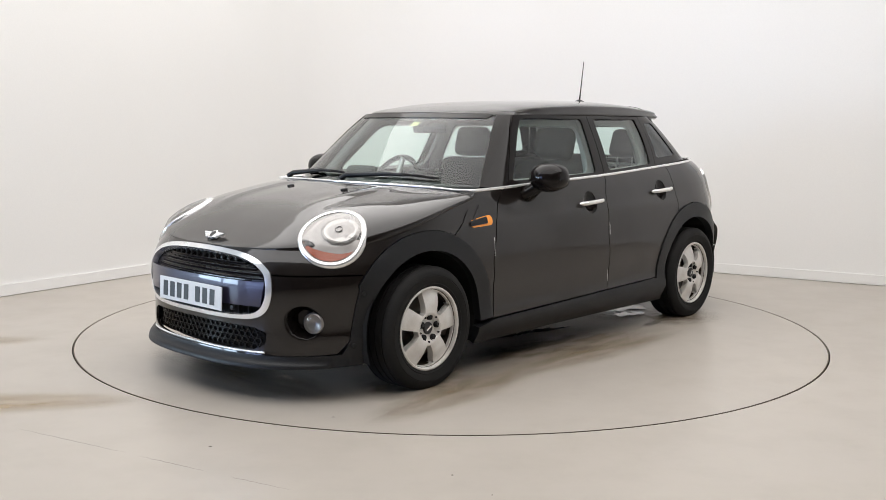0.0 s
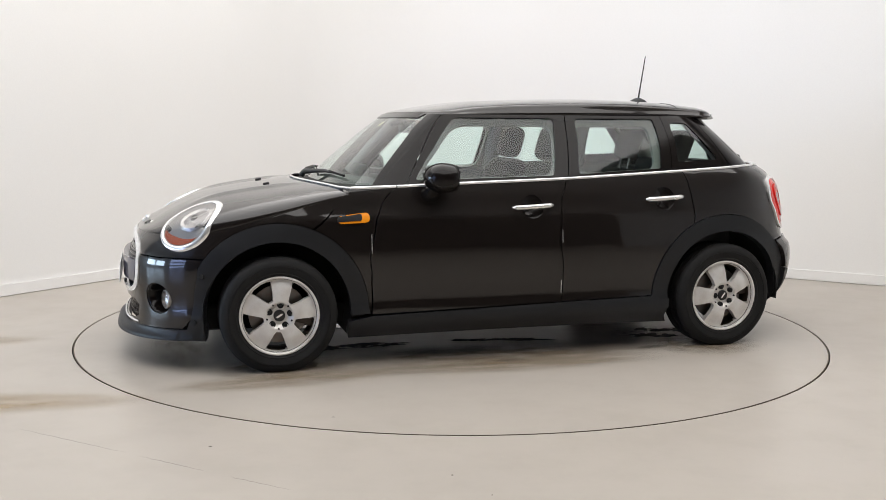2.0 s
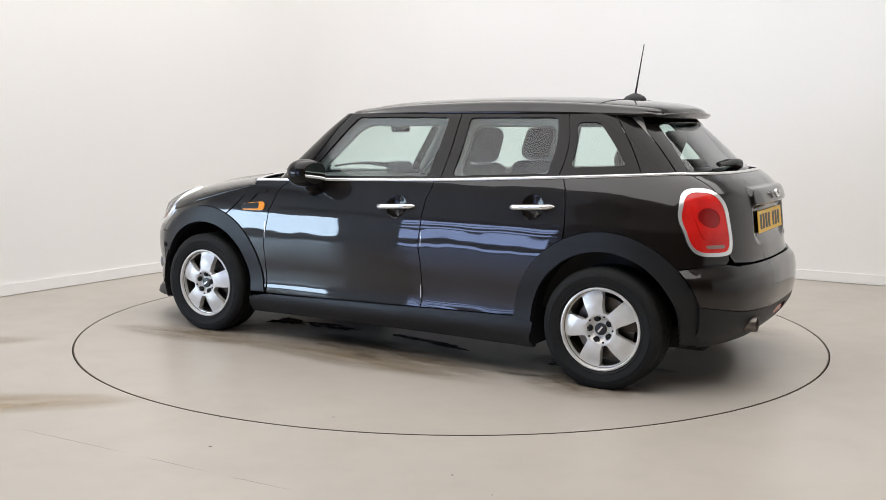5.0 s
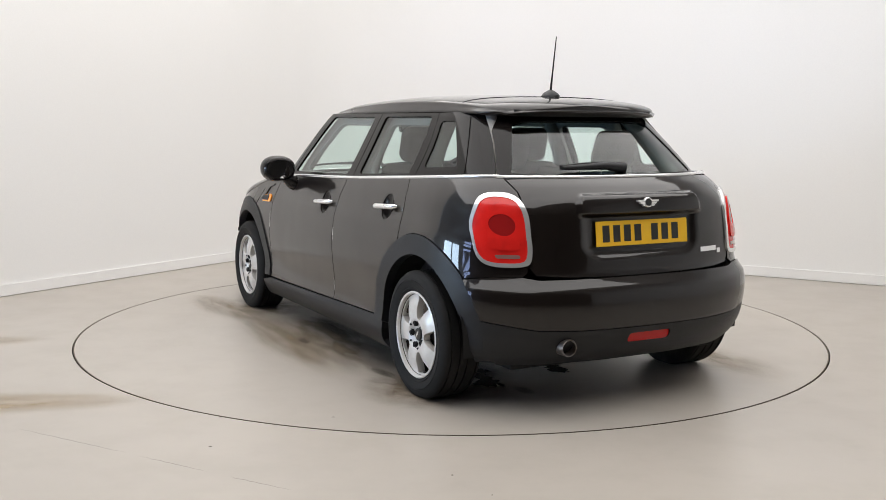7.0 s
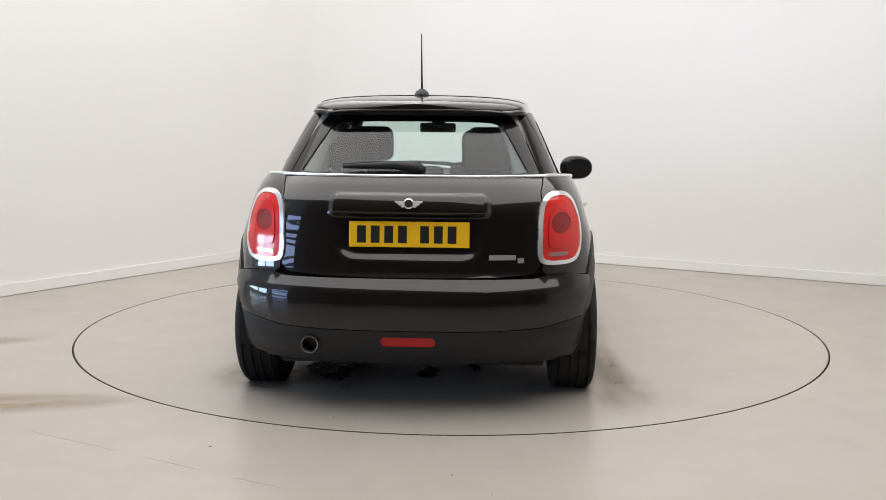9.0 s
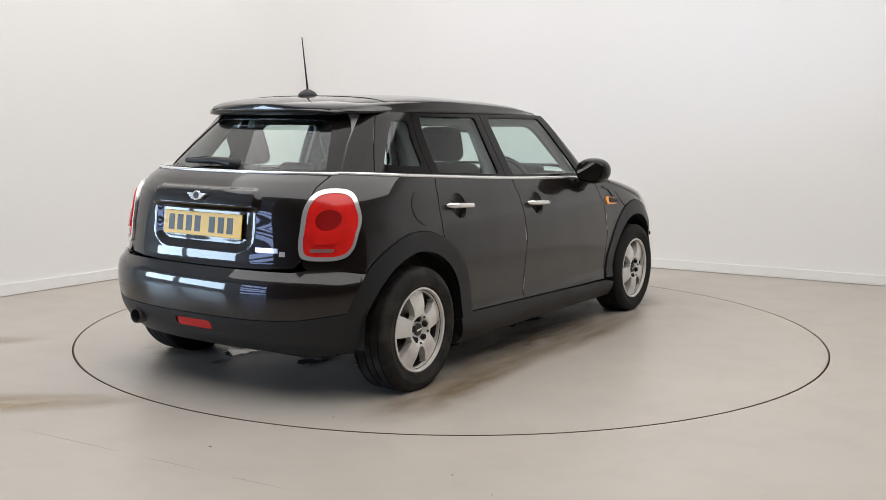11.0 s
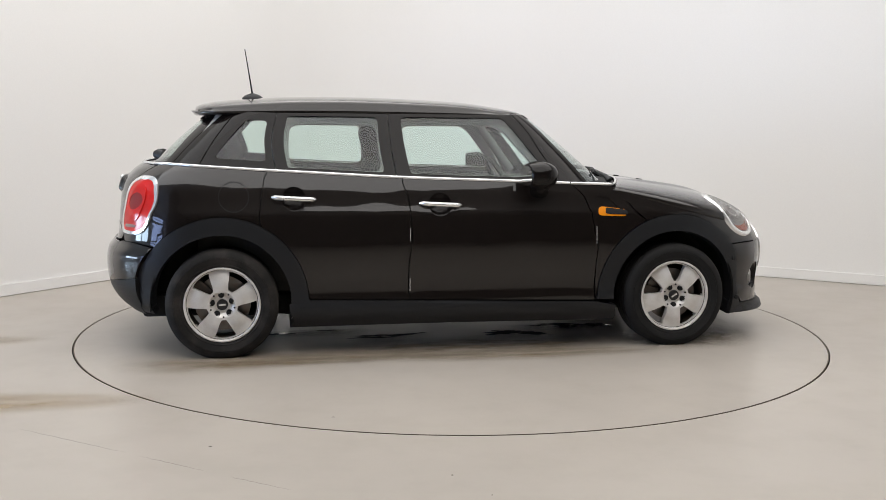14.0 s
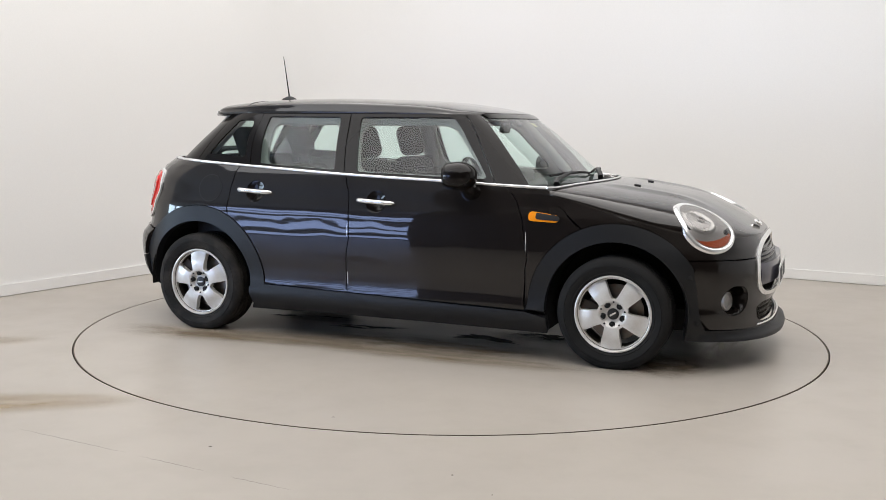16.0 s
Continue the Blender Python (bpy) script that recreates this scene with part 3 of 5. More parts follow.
def doors(s):
    belt_f = [(x, B(x) - 0.004) for x in (-0.30, -0.1, 0.1, 0.3, 0.5, 0.655)]
    f = panel("front_door", S(low, *belt_f, (0.70, 0.905), (0.735, 0.865), (0.775, 0.77), (0.795, 0.65), (0.80, 0.50), (0.80, sill_z(0.8)),
                              (0.4, sill_z(0.4)), (0, sill_z(0)), (-0.262, sill_z(-0.26)), (-0.262, 0.55), (-0.259, 0.80), (-0.268, 0.876)), low, M["paint"], car, holes=[recess(-0.094, 0.827)], side=s, depth=0.008)
    belt_r = [(x, B(x) - 0.004) for x in (-1.03, -0.85, -0.65, -0.45, -0.306)]
    r = panel("rear_door", S(low, *belt_r, (-0.274, 0.876), (-0.265, 0.80), (-0.268, 0.55), (-0.268, sill_z(-0.27)), (-0.55, sill_z(-0.55)), (-0.815, sill_z(-0.81)),
                             *arc(WR, AZ, RO + 0.004, 3, 63), (-1.078, 0.76), (-1.068, 0.87), (-1.056, 0.93)), low, M["paint"], car, holes=[recess(-0.896, 0.862)], side=s, depth=0.008)
    q = panel("rear_wing", S(low, *[(x, B(x) - 0.004) for x in (-1.60, -1.5, -1.3, -1.15, -1.036)], (-1.062, 0.93), (-1.074, 0.87), (-1.084, 0.76), *arc(WR, AZ, RO + 0.004, 64, 139))
              + R(low, (0.70, 0.622), (0.60, 0.622), (0.575, 0.64), (0.572, 0.75), (0.575, 0.90), (0.572, 0.98), (0.585, 1.035)), rear_low, M["paint"], car, side=s)
    w = panel("front_wing", S(low, (0.661, B(0.66) - 0.004), (0.78, 0.933), (0.905, 0.925), (1.00, 0.822), (1.098, 0.730), *arc(WF, AZ, RO + 0.004, 114, 178), (0.806, 0.30), (0.806, 0.50), (0.801, 0.65), (0.781, 0.77), (0.741, 0.865), (0.706, 0.905)),
              low, M["paint"], car, side=s)
    # window frames above the belt
    front_hole = S(top, *rounded([(-0.295, 1.306), (0.30, 1.306), (0.555, 0.972), (-0.252, 0.992)], 0.03))
    fr = panel("front_door_frame", S(top, *[(x, B(x) + 0.002) for x in (-0.326, -0.1, 0.2, 0.45, 0.60)], (0.50, 1.115), (0.355, 1.324), (0.1, 1.324), (-0.2, 1.324), (-0.362, 1.324)), top, M["gloss"], car, "gloss black window frame", [front_hole], side=s)
    panel("front_side_window", front_hole, top, M["glass"], car, "green-tinted side window", off=-0.007, depth=0, side=s)
    panel("door_frame_lining", S(top, *[(x, B(x) + 0.002) for x in (-0.326, -0.1, 0.2, 0.45, 0.60)], (0.50, 1.115), (0.355, 1.324), (0.1, 1.324), (-0.2, 1.324), (-0.362, 1.324)), top, M["lining"], car, "pale grey inner door frame",
          [S(top, *rounded([(-0.300, 1.288), (0.28, 1.288), (0.525, 0.995), (-0.262, 1.010)], 0.075))], off=-0.05, depth=0.02, side=s)
    panel("door_frame_lining", S(top, *[(x, B(x) + 0.002) for x in (-0.985, -0.8, -0.6, -0.332)], (-0.368, 1.324), (-0.6, 1.324), (-0.8, 1.324), (-0.975, 1.324)), top, M["lining"], car, "pale grey inner door frame",
          [S(top, *rounded([(-0.918, 1.288), (-0.43, 1.288), (-0.405, 1.020), (-0.918, 1.042)], 0.06))], off=-0.05, depth=0.02, side=s)
    rear_hole = S(top, *rounded([(-0.929, 1.308), (-0.425, 1.306), (-0.396, 1.000), (-0.931, 1.026)], 0.025))
    panel("rear_door_frame", S(top, *[(x, B(x) + 0.002) for x in (-0.985, -0.8, -0.6, -0.332)], (-0.368, 1.324), (-0.6, 1.324), (-0.8, 1.324), (-0.975, 1.324)), top, M["gloss"], car, "gloss black window frame", [rear_hole], side=s)
    panel("rear_side_window", rear_hole, top, M["glass"], car, "green-tinted side window", off=-0.007, depth=0, side=s)
    q_hole = S(top, *rounded([(-1.035, 1.285), (-1.150, 1.285), (-1.325, 1.075), (-1.045, 1.060)], 0.025))
    panel("quarter_frame", S(top, *[(x, B(x) + 0.002) for x in (-1.40, -1.25, -1.1, -0.991)], (-0.981, 1.324), (-1.10, 1.328), (-1.20, 1.332)), rear_top, M["gloss"], car, "gloss black quarter panel glass", [q_hole], side=s)
    panel("quarter_window", q_hole, top, M["glass"], car, "small tinted quarter window", off=-0.004, depth=0, side=s)
    # pillars
    panel("front_pillar", S(top, (0.606, B(0.6) + 0.002), (0.506, 1.115), (0.361, 1.324)) + F(top, (0.527, 1.324), (0.626, 1.13), (0.708, 0.948)) + S(top, (0.72, B(0.72) + 0.002)), top, M["gloss"], car, "gloss black windscreen pillar", side=s, step=0.03)
    panel("rear_pillar", S(top, (-1.406, B(-1.40) + 0.002), (-1.206, 1.332)) + R(top, (0.452, 1.336), (0.51, 1.18), (0.565, 1.043)), rear_top, M["gloss"], car, "gloss black rear pillar", side=s, step=0.03)


for s in (1, -1):
    doors(s)


def hood():
    def f(u, v):
        # u: nose to windscreen, v: from one side to the other
        a = (v * 2 - 1) * math.pi / 2
        r = math.copysign(abs(math.sin(a)) ** (2 / 2.5), a)
        w = 1 - math.cos(u * math.pi / 2)
        x = 1.968 + (0.908 - 1.968) * (w * 0.55 + u * u * 0.45)
        x += 0.19 * (1 - r * r) * smooth01(0.35, 1.0, u)
        p = hood_at(x, r)
        crease = 0.011 * math.exp(-((abs(p.y) - (0.30 + 0.1 * (1.9 - x))) / 0.042) ** 2) * smooth01(1.75, 1.5, x) * smooth01(1.05, 1.25, x)
        p.z += crease
        return p

    surf_grid("bonnet", f, 60, 72, M["paint"], car, "black-brown clamshell bonnet", thick=0.004)
    top_edge = [(x, shoulder(x) - 0.0005) for x in (0.912, 1.0, 1.1, 1.2, 1.3, 1.4, 1.5, 1.6, 1.7, 1.78, 1.85, 1.90)]
    for s in (1, -1):
        panel("bonnet_edge", F(low, *GRILLE_HIGH, (0.487, 0.590), (0.56, 0.588), (0.64, 0.588)) + S(low, (1.75, 0.590), *arc(WF, AZ, RO + 0.004, 38, 112), (1.005, 0.826))
              + S(low, *top_edge) + F(low, (0.35, 0.691), (0.25, 0.690), (0.12, 0.6895), (0, 0.6895)), low, M["paint"], car, side=s, step=0.035, depth=0.01)

    def g(u, v):
        a = (v * 2 - 1) * math.pi / 2
        r = math.copysign(abs(math.sin(a)) ** (2 / 2.5), a)
        x = 0.908 + 0.186 * (1 - r * r) - 0.004
        p = hood_at(x - 0.24 * u, r * (1 - 0.03 * u))
        p.z -= 0.014 + 0.004 * u
        return p

    surf_grid("cowl", g, 6, 40, M["matt"], car, "black plastic cowl below the windscreen", thick=0.003)


hood()


def front_end():
    # bumper halves with openings for the lower grille and the fog lamps
    for s in (1, -1):
        fog_c = low.cf(0.612, 0.37)
        fog = circle(fog_c, 0.372, 0.084, 0.080, 32)
        panel("front_bumper", F(low, (0.487, 0.582), *GRILLE_LOW, (0, 0.345), (0.20, 0.345), (0.40, 0.340), (0.462, 0.318), (0.455, 0.262), (0.40, 0.238), (0.2, 0.228), (0, 0.225), (0, 0.205), (0.3, 0.208), (0.55, 0.215))
              + S(low, (1.76, 0.225), (1.705, 0.30), (1.69, 0.40), (1.675, 0.50), *arc(WF, AZ, RO + 0.004, 31, 37, 3), (1.75, 0.584)) + F(low, (0.64, 0.582), (0.56, 0.582)),
              low, M["paint"], car, "black-brown front bumper", [fog], side=s, step=0.035)
        # fog lamp in its bowl
        panel("fog_lamp_bowl", fog, low, M["gloss"], car, "gloss black fog lamp recess", off=-0.004, depth=0, side=s, step=0.011,
              shape=lambda p, c, z: -0.075 * smooth01(1.0, 0.45, math.hypot((c - fog_c) / 0.084, (z - 0.372) / 0.080)))
        p = low.at(fog_c + 0.026, 0.368)
        n = Vector((0.93, 0.36, 0.0)).normalized()
        m2 = Matrix.Translation((p.x - 0.048, p.y * s - 0.010 * s, p.z)) @ Vector((n.x, n.y * s, n.z)).to_track_quat("Z", "Y").to_matrix().to_4x4()
        lamp = lathe("fog_lamp", [(0.050, -0.03), (0.049, 0.032), (0.044, 0.036), (0.040, 0.020), (0.008, 0.004)], M["refl"], car, "round chrome fog lamp", seg=32, m=m2)
        lathe("lens", [(0.045, 0.035), (0.030, 0.042), (0.008, 0.044)], M["privacy"], lamp, seg=24, m=m2)
    full = lambda half: [(y, z) for y, z in half] + [(-y, z) for y, z in reversed(half) if y > 0]
    inner = [(y * 0.945, 0.527 + (z - 0.527) * 0.875) for y, z in GRILLE]
    panel("grille_surround", F(low, *full(GRILLE)), low, M["chrome"], car, "wide chrome grille surround", [F(low, *full(inner))], off=0.007, depth=0.03, step=0.02)
    panel("grille_backing", F(low, *full([(y * 0.97, 0.527 + (z - 0.527) * 0.95) for y, z in GRILLE])), low, M["matt"], car, off=-0.05, depth=0)

    def gy(z):
        for (y0, z0), (y1, z1) in zip(inner, inner[1:]):
            if z1 <= z <= z0 and z0 > z1:
                return y0 + (y1 - y0) * (z0 - z) / (z0 - z1)
        return 0.3

    for z, h in ((0.641, 0.0085), (0.617, 0.009), (0.593, 0.009), (0.570, 0.008)):
        w = min(gy(z + h * 0.6), gy(z - h * 0.6)) - 0.004
        k = [(-w + 2 * w * i / 24) for i in range(25)]
        panel("grille_slat", F(low, *[(y, z - h) for y in k], *[(y, z + h) for y in reversed(k)]), low, M["gloss"], car, "gloss black grille slat", off=-0.004, depth=0.03,
              shape=lambda p, c, zz, z=z, h=h: -0.020 * ((zz - z) / h) ** 2)
    for i in range(15):
        y = -0.35 + 0.05 * i
        q = low.at(low.cf(y, 0.60), 0.60)
        box_part("grille_rib", (q.x - 0.052, y, 0.603), (0.02, 0.005, 0.10), M["matt"], car, bevel=0)
    w0, w1 = gy(0.545) - 0.004, gy(0.44) - 0.004
    k = [(i / 24) for i in range(25)]
    panel("bumper_bar", F(low, *[(-w1 + 2 * w1 * i, 0.440) for i in k], *[(w0 - 2 * w0 * i, 0.553) for i in k]), low, M["purple"], car, "glossy dark violet bumper bar", off=0.004, depth=0.03)
    for i in range(13):
        y = -0.36 + 0.06 * i
        q = low.at(low.cf(y, 0.415), 0.415)
        box_part("grille_rib", (q.x - 0.03, y, 0.413), (0.02, 0.012, 0.04), M["matt"], car, bevel=0)
    sp = low.at(low.cf(0.30, 0.425), 0.425)
    lathe("parking_sensor", [(0.012, 0.0), (0.012, 0.012), (0.006, 0.014)], M["plastic"], car, seg=16, m=Matrix.Translation(sp) @ pose(0.004, 0, 0, 0, 90, 0))
    # lower grille with a honeycomb
    low_open = [(0, 0.345), (0.20, 0.345), (0.40, 0.340), (0.462, 0.318), (0.455, 0.262), (0.40, 0.238), (0.2, 0.228), (0, 0.225)]
    panel("lower_grille_backing", F(low, *full([(y * 1.03, 0.285 + (z - 0.285) * 1.1) for y, z in low_open])), low, M["matt"], car, off=-0.055, depth=0)
    bm = bmesh.new()
    for row in range(4):
        z = 0.247 + row * 0.0265
        for i in range(24):
            y = -0.42 + 0.0365 * i + (0.018 if row % 2 else 0)
            if abs(y) > 0.435:
                continue
            q = low.at(low.cf(y, z), z)
            tilt = Euler((0, 0, -math.copysign(min(abs(y), 0.43) ** 1.7 * 1.5, y) * -1)).to_matrix()
            n6 = 6
            for e in range(n6):
                a0, a1 = 2 * math.pi * e / n6, 2 * math.pi * (e + 1) / n6
                o = Vector((q.x - 0.022, y, z))
                ring = [o + tilt @ Vector((dx, math.cos(a) * 0.0215 * k, math.sin(a) * 0.0145 * k)) for a in (a0, a1) for k in (0.78, 1.0) for dx in (0.0, -0.012)]
                v = [bm.verts.new(c) for c in ring]
                bm.faces.new((v[0], v[2], v[6], v[4]))
                bm.faces.new((v[0], v[4], v[5], v[1]))
                bm.faces.new((v[2], v[3], v[7], v[6]))
    part("lower_grille", bm, M["gloss"], car, "black honeycomb lower grille")
    chrome = [low.at(low.cf(-0.455 + 0.91 * i / 30, 0.226), 0.226) + Vector((0.002, 0, 0)) for i in range(31)]
    tube("chrome_strip", chrome, 0.006, M["chrome"], car, "thin chrome strip under the lower grille", 8)
    # lip
    cm = low.cx(1.66, 0.18)
    cs = [-cm + 2 * cm * i / 60 for i in range(61)]
    panel("front_lip", [(c, 0.163 + 0.006 * abs(c / cm) ** 2) for c in cs] + [(c, 0.211 + 0.012 * abs(c / cm) ** 2) for c in reversed(cs)], low, M["plastic"], car, "dark grey textured front lip", off=0.006, depth=0.035, step=0.03,
          shape=lambda p, c, z: 0.028 * (1 - smooth01(0.170, 0.204, z)) * (1 - 0.75 * abs(c / cm) ** 3))
    emblem(Vector((1.927, 0, 0.729)), Vector((0.62, 0, 0.78)), 0.062, 1.25)


def emblem(at, n, w, k=1.0):
    m = Matrix.Translation(at) @ n.to_track_quat("Z", "Y").to_matrix().to_4x4() @ Matrix.Diagonal((k, k, 1, 1))
    side = m.to_3x3() @ Vector((1, 0, 0))
    turn = pose(0, 0, 0, 0, 0, 0 if abs(side.y) > 0.7 else 90)
    base = m @ turn
    disc = lathe("emblem", [(0.021, -0.004), (0.021, 0.006), (0.017, 0.008), (0.016, 0.0055), (0.010, 0.0055)], M["chrome"], car, "winged chrome badge", seg=32, m=base)
    lathe("emblem_centre", [(0.0155, 0.004), (0.0155, 0.0062), (0.008, 0.0064)], M["ink"], disc, seg=24, m=base)
    for side_ in (1, -1):
        bm = bmesh.new()
        for r in range(3):
            x0, x1 = 0.019, w - r * 0.012
            y0 = 0.010 - r * 0.009
            vs = [bm.verts.new(base @ Vector((side_ * x, y, z))) for z in (-0.004, 0.007) for x, y in ((x0, y0), (x1, y0), (x1 - 0.004, y0 - 0.0075), (x0, y0 - 0.0075))]
            bm.faces.new(vs[:4])
            bm.faces.new(vs[4:])
            for i in range(4):
                bm.faces.new((vs[i], vs[(i + 1) % 4], vs[4 + (i + 1) % 4], vs[4 + i]))
        part("wing", bm, M["badge"], disc)


front_end()


def plate(at, n, mat, name_label, up=Vector((0, 0, 1))):
    """A number plate with plain bars for its characters."""
    z = n.normalized()
    x = up.cross(z).normalized()
    y = z.cross(x)
    m = Matrix.Translation(at) @ Matrix((x, y, z)).transposed().to_4x4()
    bm = bmesh.new()
    add_box(bm, (0, 0, 0), (0.520, 0.111, 0.005), None, 0.002, 1)
    bm.transform(m)
    pl = part("number_plate", bm, mat, car, name_label, 35)
    for cx in (-0.206, -0.147, -0.088, -0.029, 0.067, 0.126, 0.185):
        bm = bmesh.new()
        add_box(bm, (cx, 0.0, 0.0031), (0.038, 0.074, 0.0012))
        bm.transform(m)
        part("marking_bar", bm, M["ink"], pl)
    for cx in (-0.245, 0.245):
        lathe("screw", [(0.006, 0.002), (0.006, 0.004), (0.003, 0.0045)], mat, pl, seg=12, m=m @ Matrix.Translation((cx, 0, 0)))


plate(Vector((2.068, 0, 0.462)), Vector((1, 0, 0.05)), M["white"], "white front number plate")


def headlight(s):
    c = Vector((1.664, 0.594, 0.727))
    n = Vector((0.70, 0.40, 0.56)).normalized()
    v = (Vector((0, 0, 1)) - n * n.z).normalized()
    u = v.cross(n).normalized()

    def surf(a, b):
        p = c + u * a + v * b + n * 0.25
        lo, hi = 0.0, 0.6
        for _ in range(15):
            mid = (lo + hi) / 2
            if inside(p - n * mid):
                hi = mid
            else:
                lo = mid
        q = p - n * lo
        return q

    AU, AV = 0.150, 0.170
    N = 48
    # follow the body, eased towards a plane so that the lens is smooth
    cache = {}

    def raw(i, k):
        key = (i % N, round(k, 3))
        if key not in cache:
            t = 2 * math.pi * key[0] / N
            cache[key] = min(max((surf(AU * k * math.cos(t), AV * k * math.sin(t)) - c).dot(n), -0.12), 0.12)
        return cache[key]

    def height(i, k):
        return sum(raw(i + d, k) for d in range(-3, 4)) / 7

    def pt(i, k, lift):
        t = 2 * math.pi * i / N
        q = c + u * (AU * k * math.cos(t)) + v * (AV * k * math.sin(t)) + n * (height(i, k) + 0.006 + lift)
        return Vector((q.x, q.y * s, q.z))

    def rings(spec):
        bm = bmesh.new()
        rr = [[bm.verts.new(pt(i, k, l)) for i in range(N)] for k, l in spec]
        for a, b in zip(rr, rr[1:]):
            for i in range(N):
                bm.faces.new((a[i], a[(i + 1) % N], b[(i + 1) % N], b[i]))
        if spec[-1][0] < 0.1:
            bm.faces.new(rr[-1])
        return bm

    lamp = part("headlight", rings([(1.045, -0.03), (1.040, 0.0), (1.02, 0.006), (0.96, 0.007), (0.905, 0.004), (0.895, -0.004)]), M["chrome"], car, "round headlight with a wide chrome ring", 60)
    part("reflector", rings([(0.90, 0.000), (0.86, -0.002), (0.70, -0.002), (0.5, -0.002), (0.25, -0.002), (0.05, -0.002)]), M["refl"], lamp, "silver lamp reflector", 60)
    part("lens", rings([(0.90, 0.003), (0.75, 0.008), (0.6, 0.011), (0.3, 0.014), (0.05, 0.015)]), M["privacy"], lamp, "clear domed lens", 60)

    def local(a, b, lift):
        k = math.hypot(a / AU, b / AV)
        t = math.atan2(b / AV, a / AU) % (2 * math.pi)
        k = round(k, 2)
        i = int(t / (2 * math.pi) * N)
        fr = t / (2 * math.pi) * N - i
        q = pt(i, k, lift) * (1 - fr) + pt(i + 1, k, lift) * fr
        return q

    def disc(name, a, b, r, lift, mat, ringed=0.0, label="", squash=1.0):
        bm = bmesh.new()
        o = [bm.verts.new(local(a + r * math.cos(2 * math.pi * i / 32), b + r * squash * math.sin(2 * math.pi * i / 32), lift)) for i in range(32)]
        o2 = [bm.verts.new(local(a + r * 0.9 * math.cos(2 * math.pi * i / 32), b + r * 0.9 * squash * math.sin(2 * math.pi * i / 32), lift + 0.003)) for i in range(32)]
        o3 = [bm.verts.new(local(a + r * 0.8 * math.cos(2 * math.pi * i / 32), b + r * 0.8 * squash * math.sin(2 * math.pi * i / 32), lift - 0.002)) for i in range(32)]
        for x, y in ((o, o2), (o2, o3)):
            for i in range(32):
                bm.faces.new((x[i], x[(i + 1) % 32], y[(i + 1) % 32], y[i]))
        bm.faces.new(o3)
        part(name, bm, mat, lamp, label, 40)

    disc("bowl_ring", 0.036, 0.026, 0.090, 0.0, M["refl"], label="silver ring round the main beam")
    disc("main_bulb_bowl", 0.036, 0.026, 0.083, 0.001, M["bowl"], label="round silver main beam bowl")
    disc("bulb_cap", 0.030, 0.026, 0.018, 0.003, M["refl"])
    # amber turn signal along the lower edge
    bm = bmesh.new()
    lower, upper = [], []
    for i in range(25):
        t = radians(205 + 125 * i / 24)
        lower.append(bm.verts.new(local(AU * 0.86 * math.cos(t), AV * 0.86 * math.sin(t), 0.001)))
        k = 0.86 - 0.25 * math.sin(math.pi * i / 24)
        upper.append(bm.verts.new(local(AU * k * math.cos(t), AV * k * math.sin(t), 0.001)))
    for i in range(24):
        bm.faces.new((lower[i], lower[i + 1], upper[i + 1], upper[i]))
    part("turn_signal", bm, M["orangedark"], lamp, "amber turn signal", 40)


for s in (1, -1):
    headlight(s)


def cladding():
    for s in (1, -1):
        # sides are read on the flank
        panel("front_arch_trim", S(low, (0.812, 0.285), *arc(WF, AZ, RO, 178, 32, 30), (1.682, 0.50), (1.697, 0.40), (1.712, 0.30), (1.74, 0.215), (1.70, 0.165), (1.645, 0.165), (1.642, 0.24), *arc(WF, AZ, RI, -8, 183, 36)),
              low, M["plastic"], car, "dark grey plastic wheel arch trim", off=0.008, depth=0.045, side=s, step=0.03)
        panel("rear_arch_trim", S(low, (-0.812, 0.305), *arc(WR, AZ, RO, 2, 150, 30), (-1.735, 0.45), (-1.735, 0.395), (-1.727, 0.30), (-1.714, 0.240), (-1.640, 0.236), *arc(WR, AZ, RI, 188, -3, 36)),
              low, M["plastic"], car, "dark grey plastic wheel arch trim", off=0.008, depth=0.045, side=s, step=0.03)
        xs = [-0.925 + 1.85 * i / 30 for i in range(31)]
        panel("sill", S(low, *[(x, 0.158 + 0.006 * math.cos(x * 2)) for x in xs], *[(x, sill_z(x) - 0.006 - 0.02 * smooth01(0.80, 0.925, abs(x))) for x in reversed(xs)]), low, M["plastic"], car, "dark grey plastic sill", off=0.006, depth=0.05, side=s,
              shape=lambda p, c, z: 0.016 * math.sin(math.pi * min(max((z - 0.155) / 0.14, 0), 1)))
        for cx_, nm in ((WF, "front_wheel_liner"), (WR, "rear_wheel_liner")):
            bm = bmesh.new()
            rows = []
            for yy in (0.80, 0.50):
                rows.append([bm.verts.new((cx_ + (RI + 0.012) * math.cos(radians(a)), yy * s, AZ + (RI + 0.012) * math.sin(radians(a)))) for a in (-20, -10, *range(0, 181, 10), 200 if cx_ > 0 else 187)])
            for i in range(len(rows[0]) - 1):
                bm.faces.new((rows[0][i], rows[0][i + 1], rows[1][i + 1], rows[1][i]))
            bm.faces.new(rows[1])
            part(nm, bm, M["matt"], car)


cladding()


